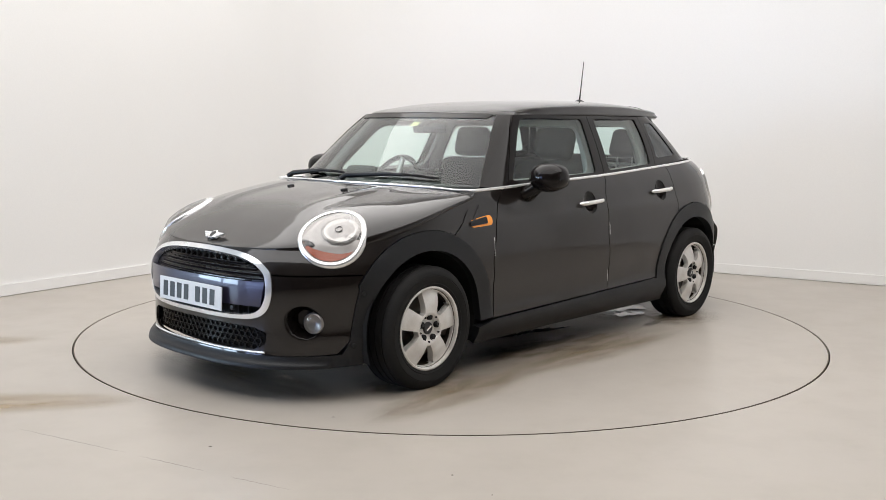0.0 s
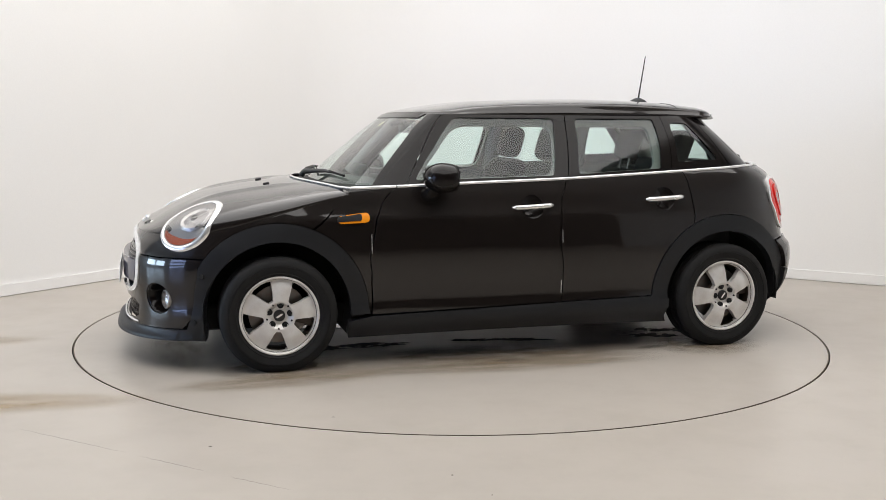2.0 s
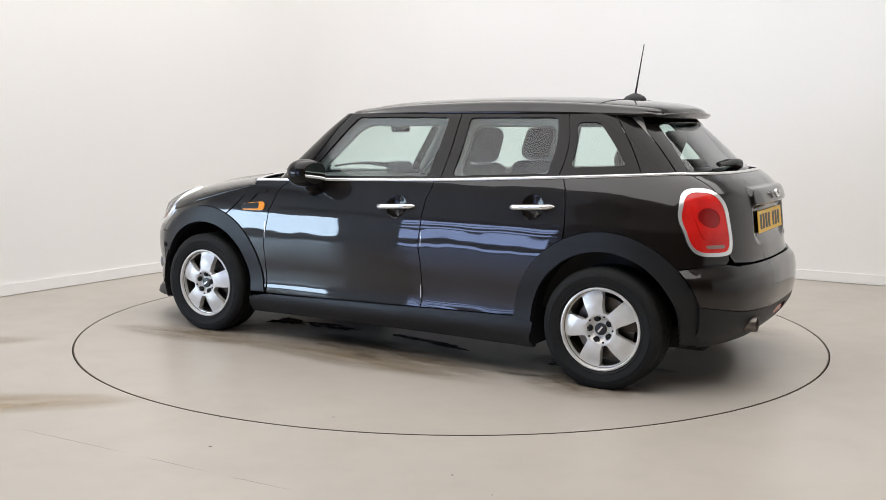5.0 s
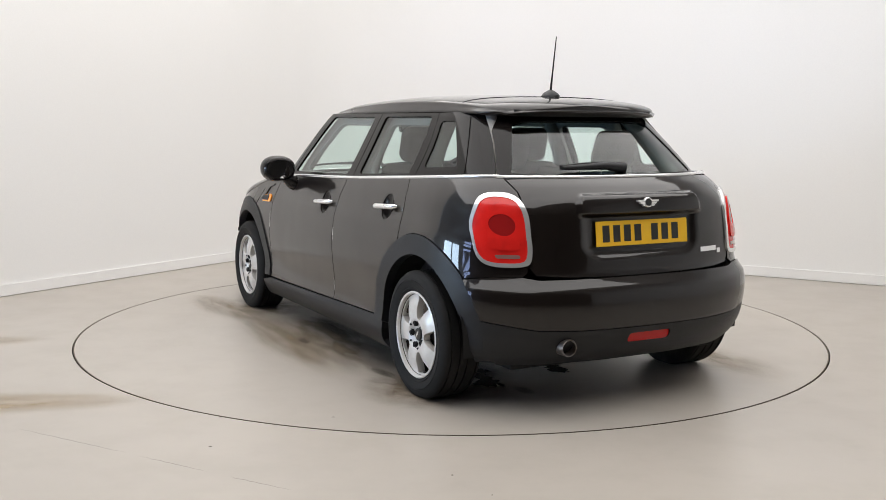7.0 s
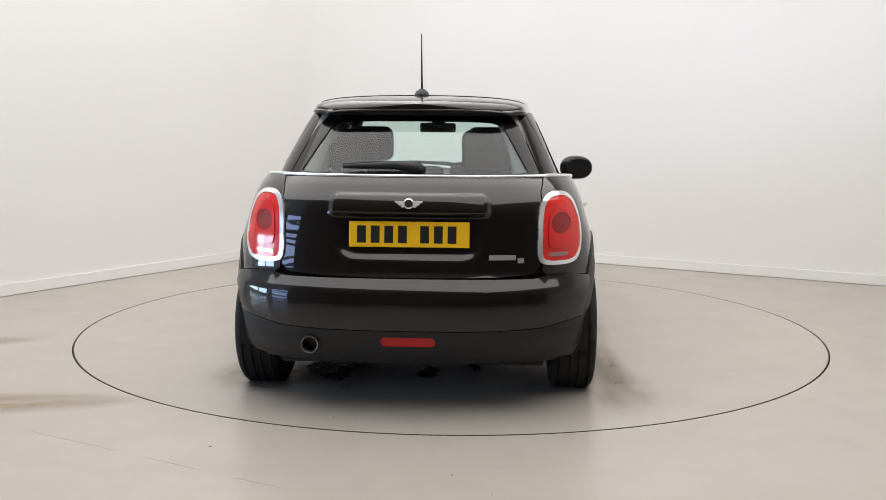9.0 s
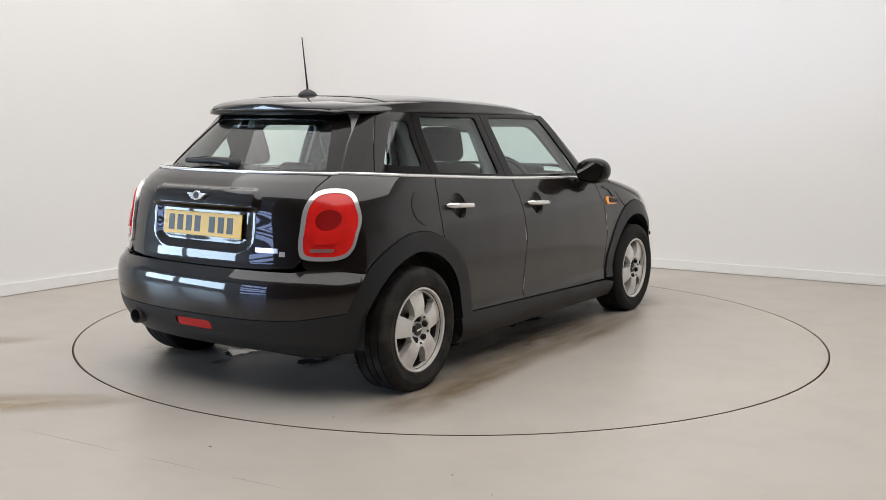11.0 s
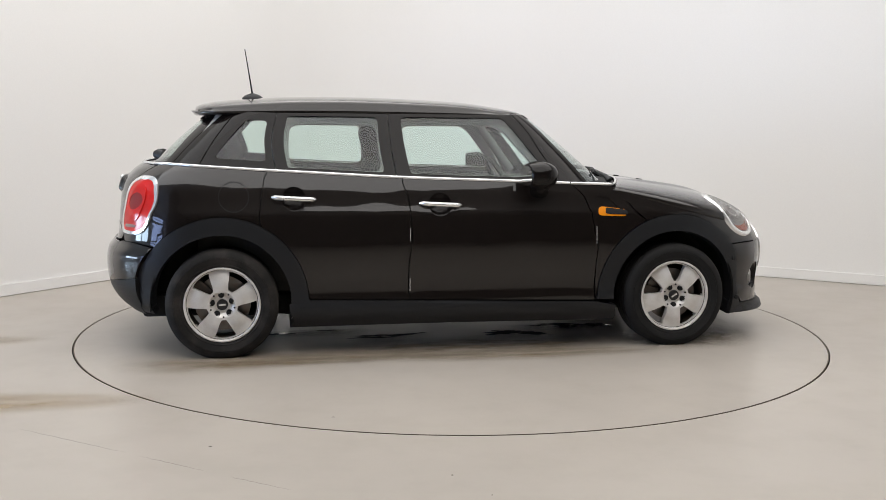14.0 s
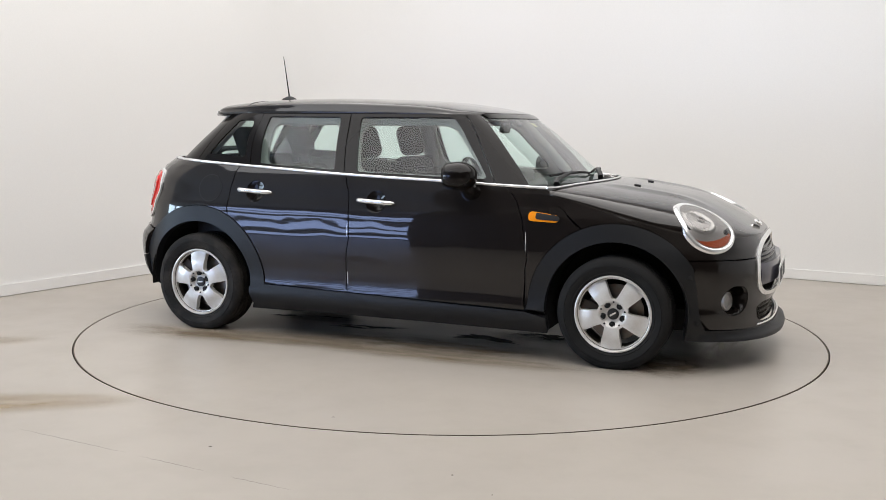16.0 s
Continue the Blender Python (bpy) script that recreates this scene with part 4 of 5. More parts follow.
def rear_end():
    full = lambda half: [(y, z) for y, z in half] + [(-y, z) for y, z in reversed(half) if abs(y) > 1e-6]

    def relief(p, c, z):
        y = abs(p.y)
        # plate recess with round lower corners below the handle, and the handle's swell
        qx, qz = max(y - 0.220, 0) * 0.66, max(0.757 - z, 0)
        d = -0.018 * smooth01(0.078, 0.036, math.hypot(qx, qz)) * smooth01(0.890, 0.872, z)
        d += 0.020 * smooth01(0.356, 0.326, y + 0.6 * max(z - 0.93, 0)) * smooth01(0.872, 0.888, z) * smooth01(0.976, 0.948, z)
        return d

    panel("tailgate", R(low, *full([(0, 1.038), (0.25, 1.038), (0.45, 1.036), (0.578, 1.030), (0.567, 0.98), (0.570, 0.90), (0.567, 0.75), (0.566, 0.66), (0.54, 0.628), (0.4, 0.618), (0.2, 0.614), (0, 0.613)])), rear_low, M["paint"], car,
          "black-brown tailgate with a recessed plate", step=0.0095, shape=relief, depth=0.02)
    glass_out = [(0, 1.290), (0.2, 1.289), (0.34, 1.285), (0.395, 1.270), (0.445, 1.18), (0.495, 1.085), (0.510, 1.06), (0.498, 1.052), (0.3, 1.049), (0, 1.048)]
    hole = R(top, *full(glass_out))
    panel("tailgate_frame", R(top, *full([(0, 1.338), (0.25, 1.338), (0.448, 1.337), (0.505, 1.18), (0.56, 1.043), (0.3, 1.041), (0, 1.041)])), rear_top, M["gloss"], car, "gloss black rear window frame", [hole], step=0.03)
    panel("rear_window", hole, rear_top, M["glass"], car, "green-tinted rear window", off=-0.004, depth=0, step=0.04)
    plate(Vector((-1.874, 0.0, 0.797)), Vector((-1, 0, 0.12)), M["yellow"], "yellow rear number plate")
    emblem(Vector((-1.902, 0, 0.932)), Vector((-1, 0, 0.22)), 0.056, 1.08)
    # model name as a plain bar
    for y0, y1, z0 in ((-0.345, -0.46, 0.690), (-0.468, -0.495, 0.676)):
        panel("model_badge", R(low, (y0, z0), (y1, z0), (y1, z0 + 0.022), (y0, z0 + 0.022)), rear_low, M["chrome"], car, "small plain chrome badge bar", off=0.003, depth=0.004, step=0.02)
    # bumper: painted above, textured below
    upper = [(y, 0.606 + 0.012 * smooth01(0.54, 0.60, y)) for y in (0, 0.2, 0.4, 0.54, 0.57, 0.60, 0.70)]
    lowr = [(0.66, 0.425), (0.55, 0.405), (0.35, 0.398), (0, 0.396)]
    side = S(low, *[(p[0], p[1]) for p in arc(WR, AZ, RO + 0.004, 140, 150, 4)], (-1.718, 0.46), (-1.722, 0.44))
    left = R(low, *upper) + side + R(low, *lowr)
    mirror = [(6 - c, z) for c, z in reversed(left)]
    panel("rear_bumper", left + mirror[1:-1], rear_low, M["paint"], car, "black-brown rear bumper", step=0.03, off=0.009,
          shape=lambda p, c, z: 0.024 * smooth01(0.615, 0.555, z) * smooth01(0.60, 0.30, abs(c - 3) * 0.5), depth=0.04)
    low_side = R(low, (0, 0.392), (0.35, 0.394), (0.55, 0.401), (0.66, 0.421)) + S(low, (-1.722, 0.436), (-1.722, 0.39), (-1.712, 0.30), (-1.698, 0.228)) + R(low, (0.62, 0.228), (0.50, 0.232), (0.40, 0.236), (0.2, 0.232), (0, 0.232))
    mirror = [(6 - c, z) for c, z in reversed(low_side)]
    fogh = R(low, *rounded([(0.118, 0.322), (0.118, 0.366), (-0.118, 0.366), (-0.118, 0.322)], 0.02))
    panel("rear_valance", low_side + mirror[1:-1], rear_low, M["plastic"], car, "dark grey textured rear valance", [fogh], step=0.03, off=0.010, depth=0.05, shape=lambda p, c, z: 0.022 * smooth01(0.26, 0.38, z) * smooth01(0.60, 0.30, abs(c - 3) * 0.5))
    panel("rear_fog_lamp", fogh, rear_low, M["fogred"], car, "red rear fog lamp", off=0.020, depth=0.02, step=0.02)
    m = pose(-1.888, 0.427, 0.318, 0, -90, 0)
    ex = lathe("exhaust_pipe", [(0.039, -0.18), (0.039, 0.040), (0.037, 0.045), (0.033, 0.043), (0.032, -0.12)], M["disc"], car, "round steel exhaust tailpipe", seg=32, m=m)
    lathe("exhaust_inside", [(0.033, -0.03), (0.005, -0.03)], M["matt"], ex, seg=24, m=m)
    for s in (1, -1):
        tail = rounded([(0.700, 0.972), (0.590, 0.975), (0.556, 0.90), (0.552, 0.70), (0.575, 0.662), (0.72, 0.662), (0.752, 0.72), (0.750, 0.85)], 0.06, 6)
        inner = rounded([(0.696, 0.957), (0.600, 0.955), (0.575, 0.89), (0.571, 0.715), (0.588, 0.680), (0.716, 0.680), (0.7445, 0.73), (0.7425, 0.845)], 0.05, 6)
        core = rounded([(0.685, 0.925), (0.620, 0.927), (0.600, 0.87), (0.598, 0.755), (0.612, 0.735), (0.685, 0.735), (0.705, 0.76), (0.706, 0.85)], 0.04, 6)
        to = lambda q: [(low.cr(y, z), z) for y, z in q]
        ring = panel("tail_light", to(tail), low, M["chrome"], car, "red tail light with a chrome ring", [to(inner)], off=0.010, depth=0.03, side=s, step=0.025)
        lens = panel("lens", to(inner), low, M["red"], ring, "red lens", [to(core)], off=0.007, depth=0.02, side=s, step=0.025)
        circ = [(low.cr(0.652 + 0.043 * math.cos(a), 0.84 + 0.046 * math.sin(a)), 0.84 + 0.046 * math.sin(a)) for a in (2 * math.pi * i / 28 for i in range(28))]
        panel("inner_lens", to(core), low, M["red"], ring, "raised red lens", [circ], off=0.013, depth=0.012, side=s, step=0.02)
        panel("round_lamp", circ, low, M["redin"], ring, "dark red round lamp", off=0.010, depth=0.01, side=s, step=0.02)
        panel("reverse_lamp", to(rounded([(0.600, 0.700), (0.685, 0.700), (0.690, 0.716), (0.602, 0.716)], 0.008)), low, M["clearlens"], ring, "smoky clear reversing lamp", off=0.0095, depth=0.005, side=s, step=0.02)
    # wiper on the rear window
    piv = top.at(3, 1.075) + Vector((-0.03, -0.02, 0))
    wip = tube("rear_wiper", [piv + Vector((0.02, 0, -0.01)), piv, piv + Vector((0.0, 0.10, 0.012)), piv + Vector((0.012, 0.33, 0.004))], lambda t: 0.026 * (1 - t) + 0.010, M["plastic"], car, "black rear wiper arm", 10)
    tube("blade", [piv + Vector((0.006, 0.02, 0.018)), piv + Vector((0.010, 0.20, 0.020)), piv + Vector((0.018, 0.335, 0.008))], 0.010, M["rubber"], wip, "", 6)


rear_end()


# roof with its rear spoiler lip
ROOF = [(-1.458, 1.362), (-1.40, 1.381), (-1.30, 1.397), (-0.97, 1.420), (-0.616, 1.427), (-0.262, 1.420), (0.094, 1.403), (0.30, 1.377), (0.42, 1.353), (0.49, 1.336)]


def roof_half(x):
    w = 0.556 * (1 - 0.115 * max(0, (-0.3 - x) / 1.1) ** 1.6)
    if x > 0.49 - 0.22:
        w *= max(1 - ((x - 0.27) / 0.22) ** 2.7, 0) ** (1 / 2.7) if x < 0.49 else 0
    if x < -1.458 + 0.20:
        w *= max(1 - ((-1.258 - x) / 0.20) ** 2.8, 0) ** (1 / 2.8) if x > -1.458 else 0
    return w


def roof_at(x, r):
    ze = max(1.329, curve(ROOF, x) - 0.052)
    return Vector((x, roof_half(x) * r, ze + max(curve(ROOF, x) - ze, 0) * max(1 - abs(r) ** 2.3, 0) ** (1 / 2.3)))


def roof():
    def f(u, v):
        x = -0.484 + 0.974 * math.cos(math.pi * u)
        w = (v * 2 - 1) * 1.12
        if abs(w) > 1:
            # upright side of the roof down to the window frames
            p = roof_at(x, math.copysign(1, w))
            t = (abs(w) - 1) / 0.12
            return Vector((p.x, p.y * (1 + 0.035 * t), p.z + (1.326 + 0.012 * smooth01(-1.30, -1.46, x) - p.z) * t))
        a = w * math.pi / 2
        return roof_at(x, math.copysign(abs(math.sin(a)) ** (2 / 2.3), a))
    surf_grid("roof", f, 64, 64, M["paint"], car, "black-brown roof with a rear spoiler lip", thick=0.022)
    surf_grid("headlining", lambda u, v: roof_at(0.36 - 1.66 * u, (v * 2 - 1) * 0.93) - Vector((0, 0, 0.035)), 24, 16, M["lining"], car, "grey headlining")
    ab = roof_at(-1.125, 0)
    ant = lathe("aerial_base", [(0.052, -0.01), (0.050, 0.006), (0.040, 0.018), (0.020, 0.030), (0.008, 0.034)], M["plastic"], car, "black aerial foot", seg=28, m=Matrix.Translation(ab) @ Matrix.Diagonal((1.25, 0.72, 1, 1)))
    tube("aerial", [ab + Vector((0, 0, 0.02)), ab + Vector((-0.012, 0, 0.10)), ab + Vector((-0.042, 0, 0.297))], lambda t: 0.006 - 0.0035 * t, M["matt"], ant, "thin black roof aerial", 8)
    seam = [roof_at(-1.165 + 0.05 * abs(v) ** 2, v) + Vector((0, 0, 0.0005)) for v in [(-0.98 + 1.96 * i / 40) for i in range(41)]]
    tube("roof_seam", seam, 0.0022, M["matt"], car, "thin dark seam before the spoiler", 6)
    surf_grid("spoiler_shade", lambda u, v: Vector((-1.30 - 0.12 * u, (v * 2 - 1) * 0.40, 1.336 + 0.004 * u)), 4, 12, M["matt"], car, "black underside of the spoiler", thick=0.012)


roof()


def strips():
    for s in (1, -1):
        pts = []
        for i in range(41):
            x = 0.655 - (0.655 + 1.60) * i / 40
            pts.append(Vector((x, (low.y(x, B(x)) + 0.001) * s, B(x))))
        tube("belt_strip", pts, 0.0085, M["chrome"], car, "chrome strip along the window line", 8)
        pts = [Vector((x, (low.y(x, B(x)) + 0.001) * s, B(x))) for x in (0.662, 0.72, 0.78, 0.84, 0.90)]
        tube("belt_strip", pts, 0.0085, M["chrome"], car, "chrome strip along the window line", 8)
    rear = [rear_low.at(low.cr(0.60, 1.041) + (6 - 2 * low.cr(0.60, 1.041)) * i / 40, 1.041) for i in range(41)]
    tube("belt_strip", rear, 0.0085, M["chrome"], car, "chrome strip below the rear window", 8)
    front = []
    for i in range(49):
        a = (i / 48 * 2 - 1) * math.pi / 2
        r = math.copysign(abs(math.sin(a)) ** (2 / 2.5), a)
        q = hood_at(0.904 + 0.19 * (1 - r * r), r) + Vector((0, 0, 0.003))
        q.z = max(q.z, 0.937)
        front.append(q)
    tube("belt_strip", front, 0.0065, M["chrome"], car, "chrome strip behind the bonnet", 8)
    ys = [0.709 - 1.418 * i / 28 for i in range(29)]
    panel("windscreen", F(top, *[(y, 0.948) for y in ys], (-0.630, 1.13), (-0.531, 1.324), (-0.3, 1.326), (0, 1.327), (0.3, 1.326), (0.531, 1.324), (0.630, 1.13)), top, M["glass"], car, "clear green-tinted windscreen", off=-0.003, depth=0, step=0.05)
    panel("sticker", F(top, (0.02, 1.262), (0.075, 1.262), (0.075, 1.284), (0.02, 1.284)), top, M["sticker"], car, "small pale yellow sticker on the windscreen", off=-0.006, depth=0.001, step=0.03)
    panel("windscreen_band", F(top, (-0.50, 1.303), (-0.2, 1.305), (0.2, 1.305), (0.50, 1.303), (0.512, 1.326), (0.2, 1.329), (-0.2, 1.329), (-0.512, 1.326)), top, M["gloss"], car, "black windscreen header band", off=0.001, depth=0.005, step=0.05)


strips()


def flank_bits(s):
    # handles on round recesses
    for name, x0, x1, z0, z1 in HANDLES:
        xm, zm = (x0 + x1) / 2, (z0 + z1) / 2 - 0.003
        # The bowl takes black trim, which puts its shade into the colour.
        panel("handle_recess", recess(xm, zm), low, M["gloss"], car, "round recess behind the handle, blackened for its shade", off=-0.004, depth=0, side=s, step=0.012,
              shape=lambda p, c, z, zm=zm, xm=xm: -0.016 * max(0, 1 - ((p.x - xm) ** 2 + (z - zm) ** 2) / 0.064 ** 2))
        pts = []
        for i in range(15):
            t = i / 14
            x, z = x0 + (x1 - x0) * t, z0 + (z1 - z0) * t
            lift = 0.008 + 0.026 * min(1, math.sin(math.pi * t) * 1.9)
            pts.append(Vector((x, (low.y(x, z) + lift) * s, z)))
        tube(name, pts, lambda t: 0.0128 * min(1, 0.40 + 3.2 * (1 - (2 * t - 1) ** 2)), M["satin"], car, "satin chrome door handle", 12)
    # side repeater on the wing
    (xa, za), (xb, zb) = (0.812, 0.792), (0.980, 0.780)
    out = rounded([(xa, za - 0.031), (xb, zb - 0.024), (xb - 0.004, zb + 0.015), (xa + 0.004, za + 0.021)], 0.026)
    inn = rounded([(xa + 0.042, za - 0.021), (xb + 0.006, zb - 0.016), (xb + 0.002, zb + 0.009), (xa + 0.044, za + 0.013)], 0.012)
    rep = panel("side_repeater", S(low, *out), low, M["orange"], car, "orange side turn signal", off=0.006, depth=0.01, side=s, step=0.02)
    panel("repeater_centre", S(low, *inn), low, M["plastic"], rep, "black centre", off=0.009, depth=0.006, side=s, step=0.02)
    panel("scuttle_fin", S(low, (0.990, 0.768), (0.894, 0.862), (0.812, 0.878), (0.812, 0.869), (0.886, 0.852), (0.976, 0.763)), low, M["paint"], car, "thin pressed ridge above the turn signal", off=0.006, depth=0.008, side=s, step=0.015)
    # door mirror
    c = Vector((0.455, 0.905 * s, 0.993))
    bm = bmesh.new()
    bmesh.ops.create_uvsphere(bm, u_segments=32, v_segments=20, radius=1)
    for v in bm.verts:
        p = v.co
        x = p.x * (0.090 if p.x > 0 else 0.140)
        if p.x < -0.62:
            x = -0.62 * 0.140
        k = 1.0 - 0.10 * max(p.x, 0)
        v.co = Vector((x, math.copysign(abs(p.y) ** 0.86, p.y) * 0.105 * k, math.copysign(abs(p.z) ** 0.88, p.z) * 0.078 * k))
    bm.transform(Matrix.Translation(c) @ pose(0, 0, 0, 0, 0, -8 * s))
    mir = part("door_mirror", bm, M["gloss"], car, "gloss black oval door mirror", 50)
    bm = bmesh.new()
    pts = [(math.cos(2 * math.pi * i / 32), math.sin(2 * math.pi * i / 32)) for i in range(32)]
    bm.faces.new([bm.verts.new((-0.0880, math.copysign(abs(a) ** 0.86, a) * 0.078, math.copysign(abs(b) ** 0.88, b) * 0.056)) for a, b in pts])
    bm.transform(Matrix.Translation(c) @ pose(0, 0, 0, 0, 0, -8 * s))
    part("mirror_glass", bm, M["mirror"], mir, "mirror glass")
    base = low.y(0.47, 0.90) * s
    tube("mirror_foot", [Vector((0.475, base - 0.03 * s, 0.893)), Vector((0.473, base + 0.015 * s, 0.905)), Vector((0.468, 0.835 * s, 0.930)), Vector((0.462, 0.875 * s, 0.962))], lambda t: 0.050 - 0.022 * t, M["gloss"], mir, "gloss black mirror foot", 14, flat=1.25)
    # parking sensor on the arch trim
    for sx, sz in ((1.66, 0.50), (1.70, 0.262)):
        p = low.at(low.cx(sx, sz), sz)
        lathe("arch_sensor", [(0.013, -0.01), (0.013, 0.016), (0.006, 0.018)], M["matt"], car, seg=16, m=Matrix.Translation((p.x, p.y * s, p.z)) @ pose(0, 0, 0, -90 * s, 0, -22 * s))


def edge_chips(s):
    """Bare chips along the doors' shut lines."""
    for x, z0, z1 in ((0.804, 0.60, 0.70), (-0.264, 0.63, 0.70), (-0.264, 0.35, 0.42)):
        bm = bmesh.new()
        pts = [Vector((x, (low.y(x, z0 + (z1 - z0) * i / 6) + 0.0008) * s, z0 + (z1 - z0) * i / 6)) for i in range(7)]
        for a, b in zip(pts, pts[1:]):
            w = Vector((0.0016, 0, 0))
            bm.faces.new([bm.verts.new(q) for q in (a - w, a + w, b + w, b - w)])
        part("paint_chip", bm, M["badge"], car, "pale chipped door edge")


for s in (1, -1):
    flank_bits(s)
    edge_chips(s)
fuel = S(low, *[(-1.215 + 0.082 * math.cos(a), 0.872 + 0.082 * math.sin(a)) for a in (2 * math.pi * i / 40 for i in range(40))])
fuel_in = S(low, *[(-1.215 + 0.0768 * math.cos(a), 0.872 + 0.0768 * math.sin(a)) for a in (2 * math.pi * i / 40 for i in range(40))])
panel("fuel_flap_gap", fuel, low, M["matt"], car, "dark gap round the fuel flap", [fuel_in], off=0.0015, depth=0.002, side=-1, step=0.02)
panel("fuel_flap", fuel_in, low, M["paint"], car, "round fuel flap", off=0.002, depth=0.003, side=-1, step=0.02)


# ---------------------------------------------------------------- wheels
def wheel(x, s, phase, dusty):
    w = new("wheel")
    w.parent = car
    w["label"] = "silver five-spoke alloy wheel with a dusty tyre" if dusty else "silver five-spoke alloy wheel with a black tyre"
    # local z points outwards
    w.matrix_basis = Matrix.Translation((x, 0.0, WZ)) @ (pose(0, 0, 0, -90, 0, 0) if s > 0 else pose(0, 0, 0, 90, 0, 0)) @ pose(0, 0, 0, 0, 0, phase)
    O = 0.853
    prof = [(0.205, O - 0.205), (0.235, O - 0.212), (0.272, O - 0.208), (0.292, O - 0.196)]
    for g in (0.175, 0.125, 0.085, 0.040):
        prof += [(0.3005, O - g - 0.012), (0.3015, O - g - 0.004), (0.294, O - g - 0.003), (0.294, O - g + 0.003), (0.3015, O - g + 0.004)]
    prof += [(0.300, O - 0.026), (0.291, O - 0.013), (0.272, O - 0.002), (0.258, O), (0.2565, O - 0.0025), (0.254, O + 0.0005), (0.238, O - 0.002), (0.222, O - 0.008), (0.2185, O - 0.006), (0.212, O - 0.011), (0.203, O - 0.016), (0.198, O - 0.03)]
    lathe("tyre", prof, M["tyre"] if dusty else M["rubber"], w, "grey dusty tyre" if dusty else "black tyre", seg=96, smooth=28)
    rim = lathe("rim", [(0.196, O - 0.20), (0.186, O - 0.18), (0.178, O - 0.10), (0.182, O - 0.05), (0.190, O - 0.030), (0.1945, O - 0.014), (0.200, O - 0.012), (0.205, O - 0.014), (0.206, O - 0.024)], M["barrel"], w, "brake-dusted rim barrel darkened for the shade behind the spokes", seg=80, smooth=40)
    lathe("rim_edge", [(0.1905, O - 0.030), (0.1930, O - 0.012), (0.1975, O - 0.009), (0.204, O - 0.011), (0.2065, O - 0.020)], M["alloy"], w, "silver rim edge", seg=80, smooth=40)
    # spoke star with five openings
    def face_z(r):
        return O - 0.030 + 0.020 * smooth01(0.20, 0.11, r) - 0.022 * smooth01(0.075, 0.045, r)
    holes = []
    for k in range(5):
        fa, fb = radians(90 + 72 * k), radians(90 + 72 * (k + 1))
        ring = []
        wid = lambda r: 0.039 + 0.015 * smooth01(0.075, 0.175, r)
        n = 8
        for i in range(n + 1):
            r = 0.074 + (0.174 - 0.074) * i / n
            d, q = Vector((math.cos(fa), math.sin(fa))), Vector((-math.sin(fa), math.cos(fa)))
            ring.append(d * r + q * wid(r))
        a0, a1 = math.atan2(ring[-1].y, ring[-1].x), None
        other = []
        for i in range(n + 1):
            r = 0.174 + (0.074 - 0.174) * i / n
            d, q = Vector((math.cos(fb), math.sin(fb))), Vector((math.sin(fb), -math.cos(fb)))
            other.append(d * r + q * wid(r))
        a1 = math.atan2(other[0].y, other[0].x)
        if a1 < a0:
            a1 += 2 * math.pi
        mid = [Vector((math.cos(a0 + (a1 - a0) * t / 6), math.sin(a0 + (a1 - a0) * t / 6))) * 0.1845 for t in range(1, 6)]
        holes.append([(p.x, p.y) for p in ring + mid + other])
    outer = [(0.1890 * math.cos(2 * math.pi * i / 80), 0.1890 * math.sin(2 * math.pi * i / 80)) for i in range(80)]
    v2, loops = [], []
    for poly in [outer] + holes:
        loops.append(list(range(len(v2), len(v2) + len(poly))))
        v2 += poly
    grid = []
    b = np.array(v2)
    for i in range(-17, 18):
        for j in range(-17, 18):
            p = (i * 0.0115, j * 0.0115)
            if np.min(np.hypot(b[:, 0] - p[0], b[:, 1] - p[1])) > 0.006:
                grid.append(p)
    res = triangles([Vector(p) for p in v2 + grid], loops)
    def crown(p):
        # spokes are slightly domed across
        a = math.atan2(p.y, p.x) - math.pi / 2
        a = (a + math.pi / 5) % (2 * math.pi / 5) - math.pi / 5
        return face_z(p.length) - 0.10 * max(0, abs(math.sin(a)) * p.length - 0.012) * smooth01(0.06, 0.09, p.length) * smooth01(0.195, 0.17, p.length)
    bm = bmesh.new()
    vs = [bm.verts.new((p.x, p.y, crown(p))) for p in res[0]]
    for f in res[1]:
        bm.faces.new([vs[i] for i in f])
    bnd = [e for e in bm.edges if len(e.link_faces) == 1]
    r = bmesh.ops.extrude_edge_only(bm, edges=bnd)
    for v in r["geom"]:
        if isinstance(v, bmesh.types.BMVert):
            v.co.z -= 0.035
            v.co.x *= 0.985
            v.co.y *= 0.985
    star = part("spokes", bm, M["alloy"], w, "five broad silver spokes", 32)
    cap = lathe("centre_cap", [(0.030, O - 0.036), (0.030, O - 0.026), (0.027, O - 0.023), (0.006, O - 0.021)], M["ink"], w, "black centre cap", seg=32)
    bm = bmesh.new()
    add_box(bm, (0, 0, O - 0.0205), (0.036, 0.009, 0.0016))
    part("marking_bar", bm, M["satin"], cap)
    for k in range(5):
        a = radians(90 + 72 * k)
        m = Matrix.Translation((0.056 * math.cos(a), 0.056 * math.sin(a), O - 0.0225))
        # Matt black paints in the dark of bolt recesses and small holes.
        lathe("wheel_bolt", [(0.0165, -0.006), (0.0165, 0.006), (0.0145, 0.007), (0.0130, 0.001), (0.0105, 0.001), (0.0095, 0.010), (0.003, 0.011)], M["matt"], w, "dark wheel bolt", seg=20, m=m)
        a += radians(36)
        lathe("hole_disc", [(0.0050, -0.004), (0.0050, 0.0035), (0.0005, 0.0035)], M["matt"], w, "small black disc painted as a hole's shade", seg=12, m=Matrix.Translation((0.066 * math.cos(a), 0.066 * math.sin(a), face_z(0.066))))
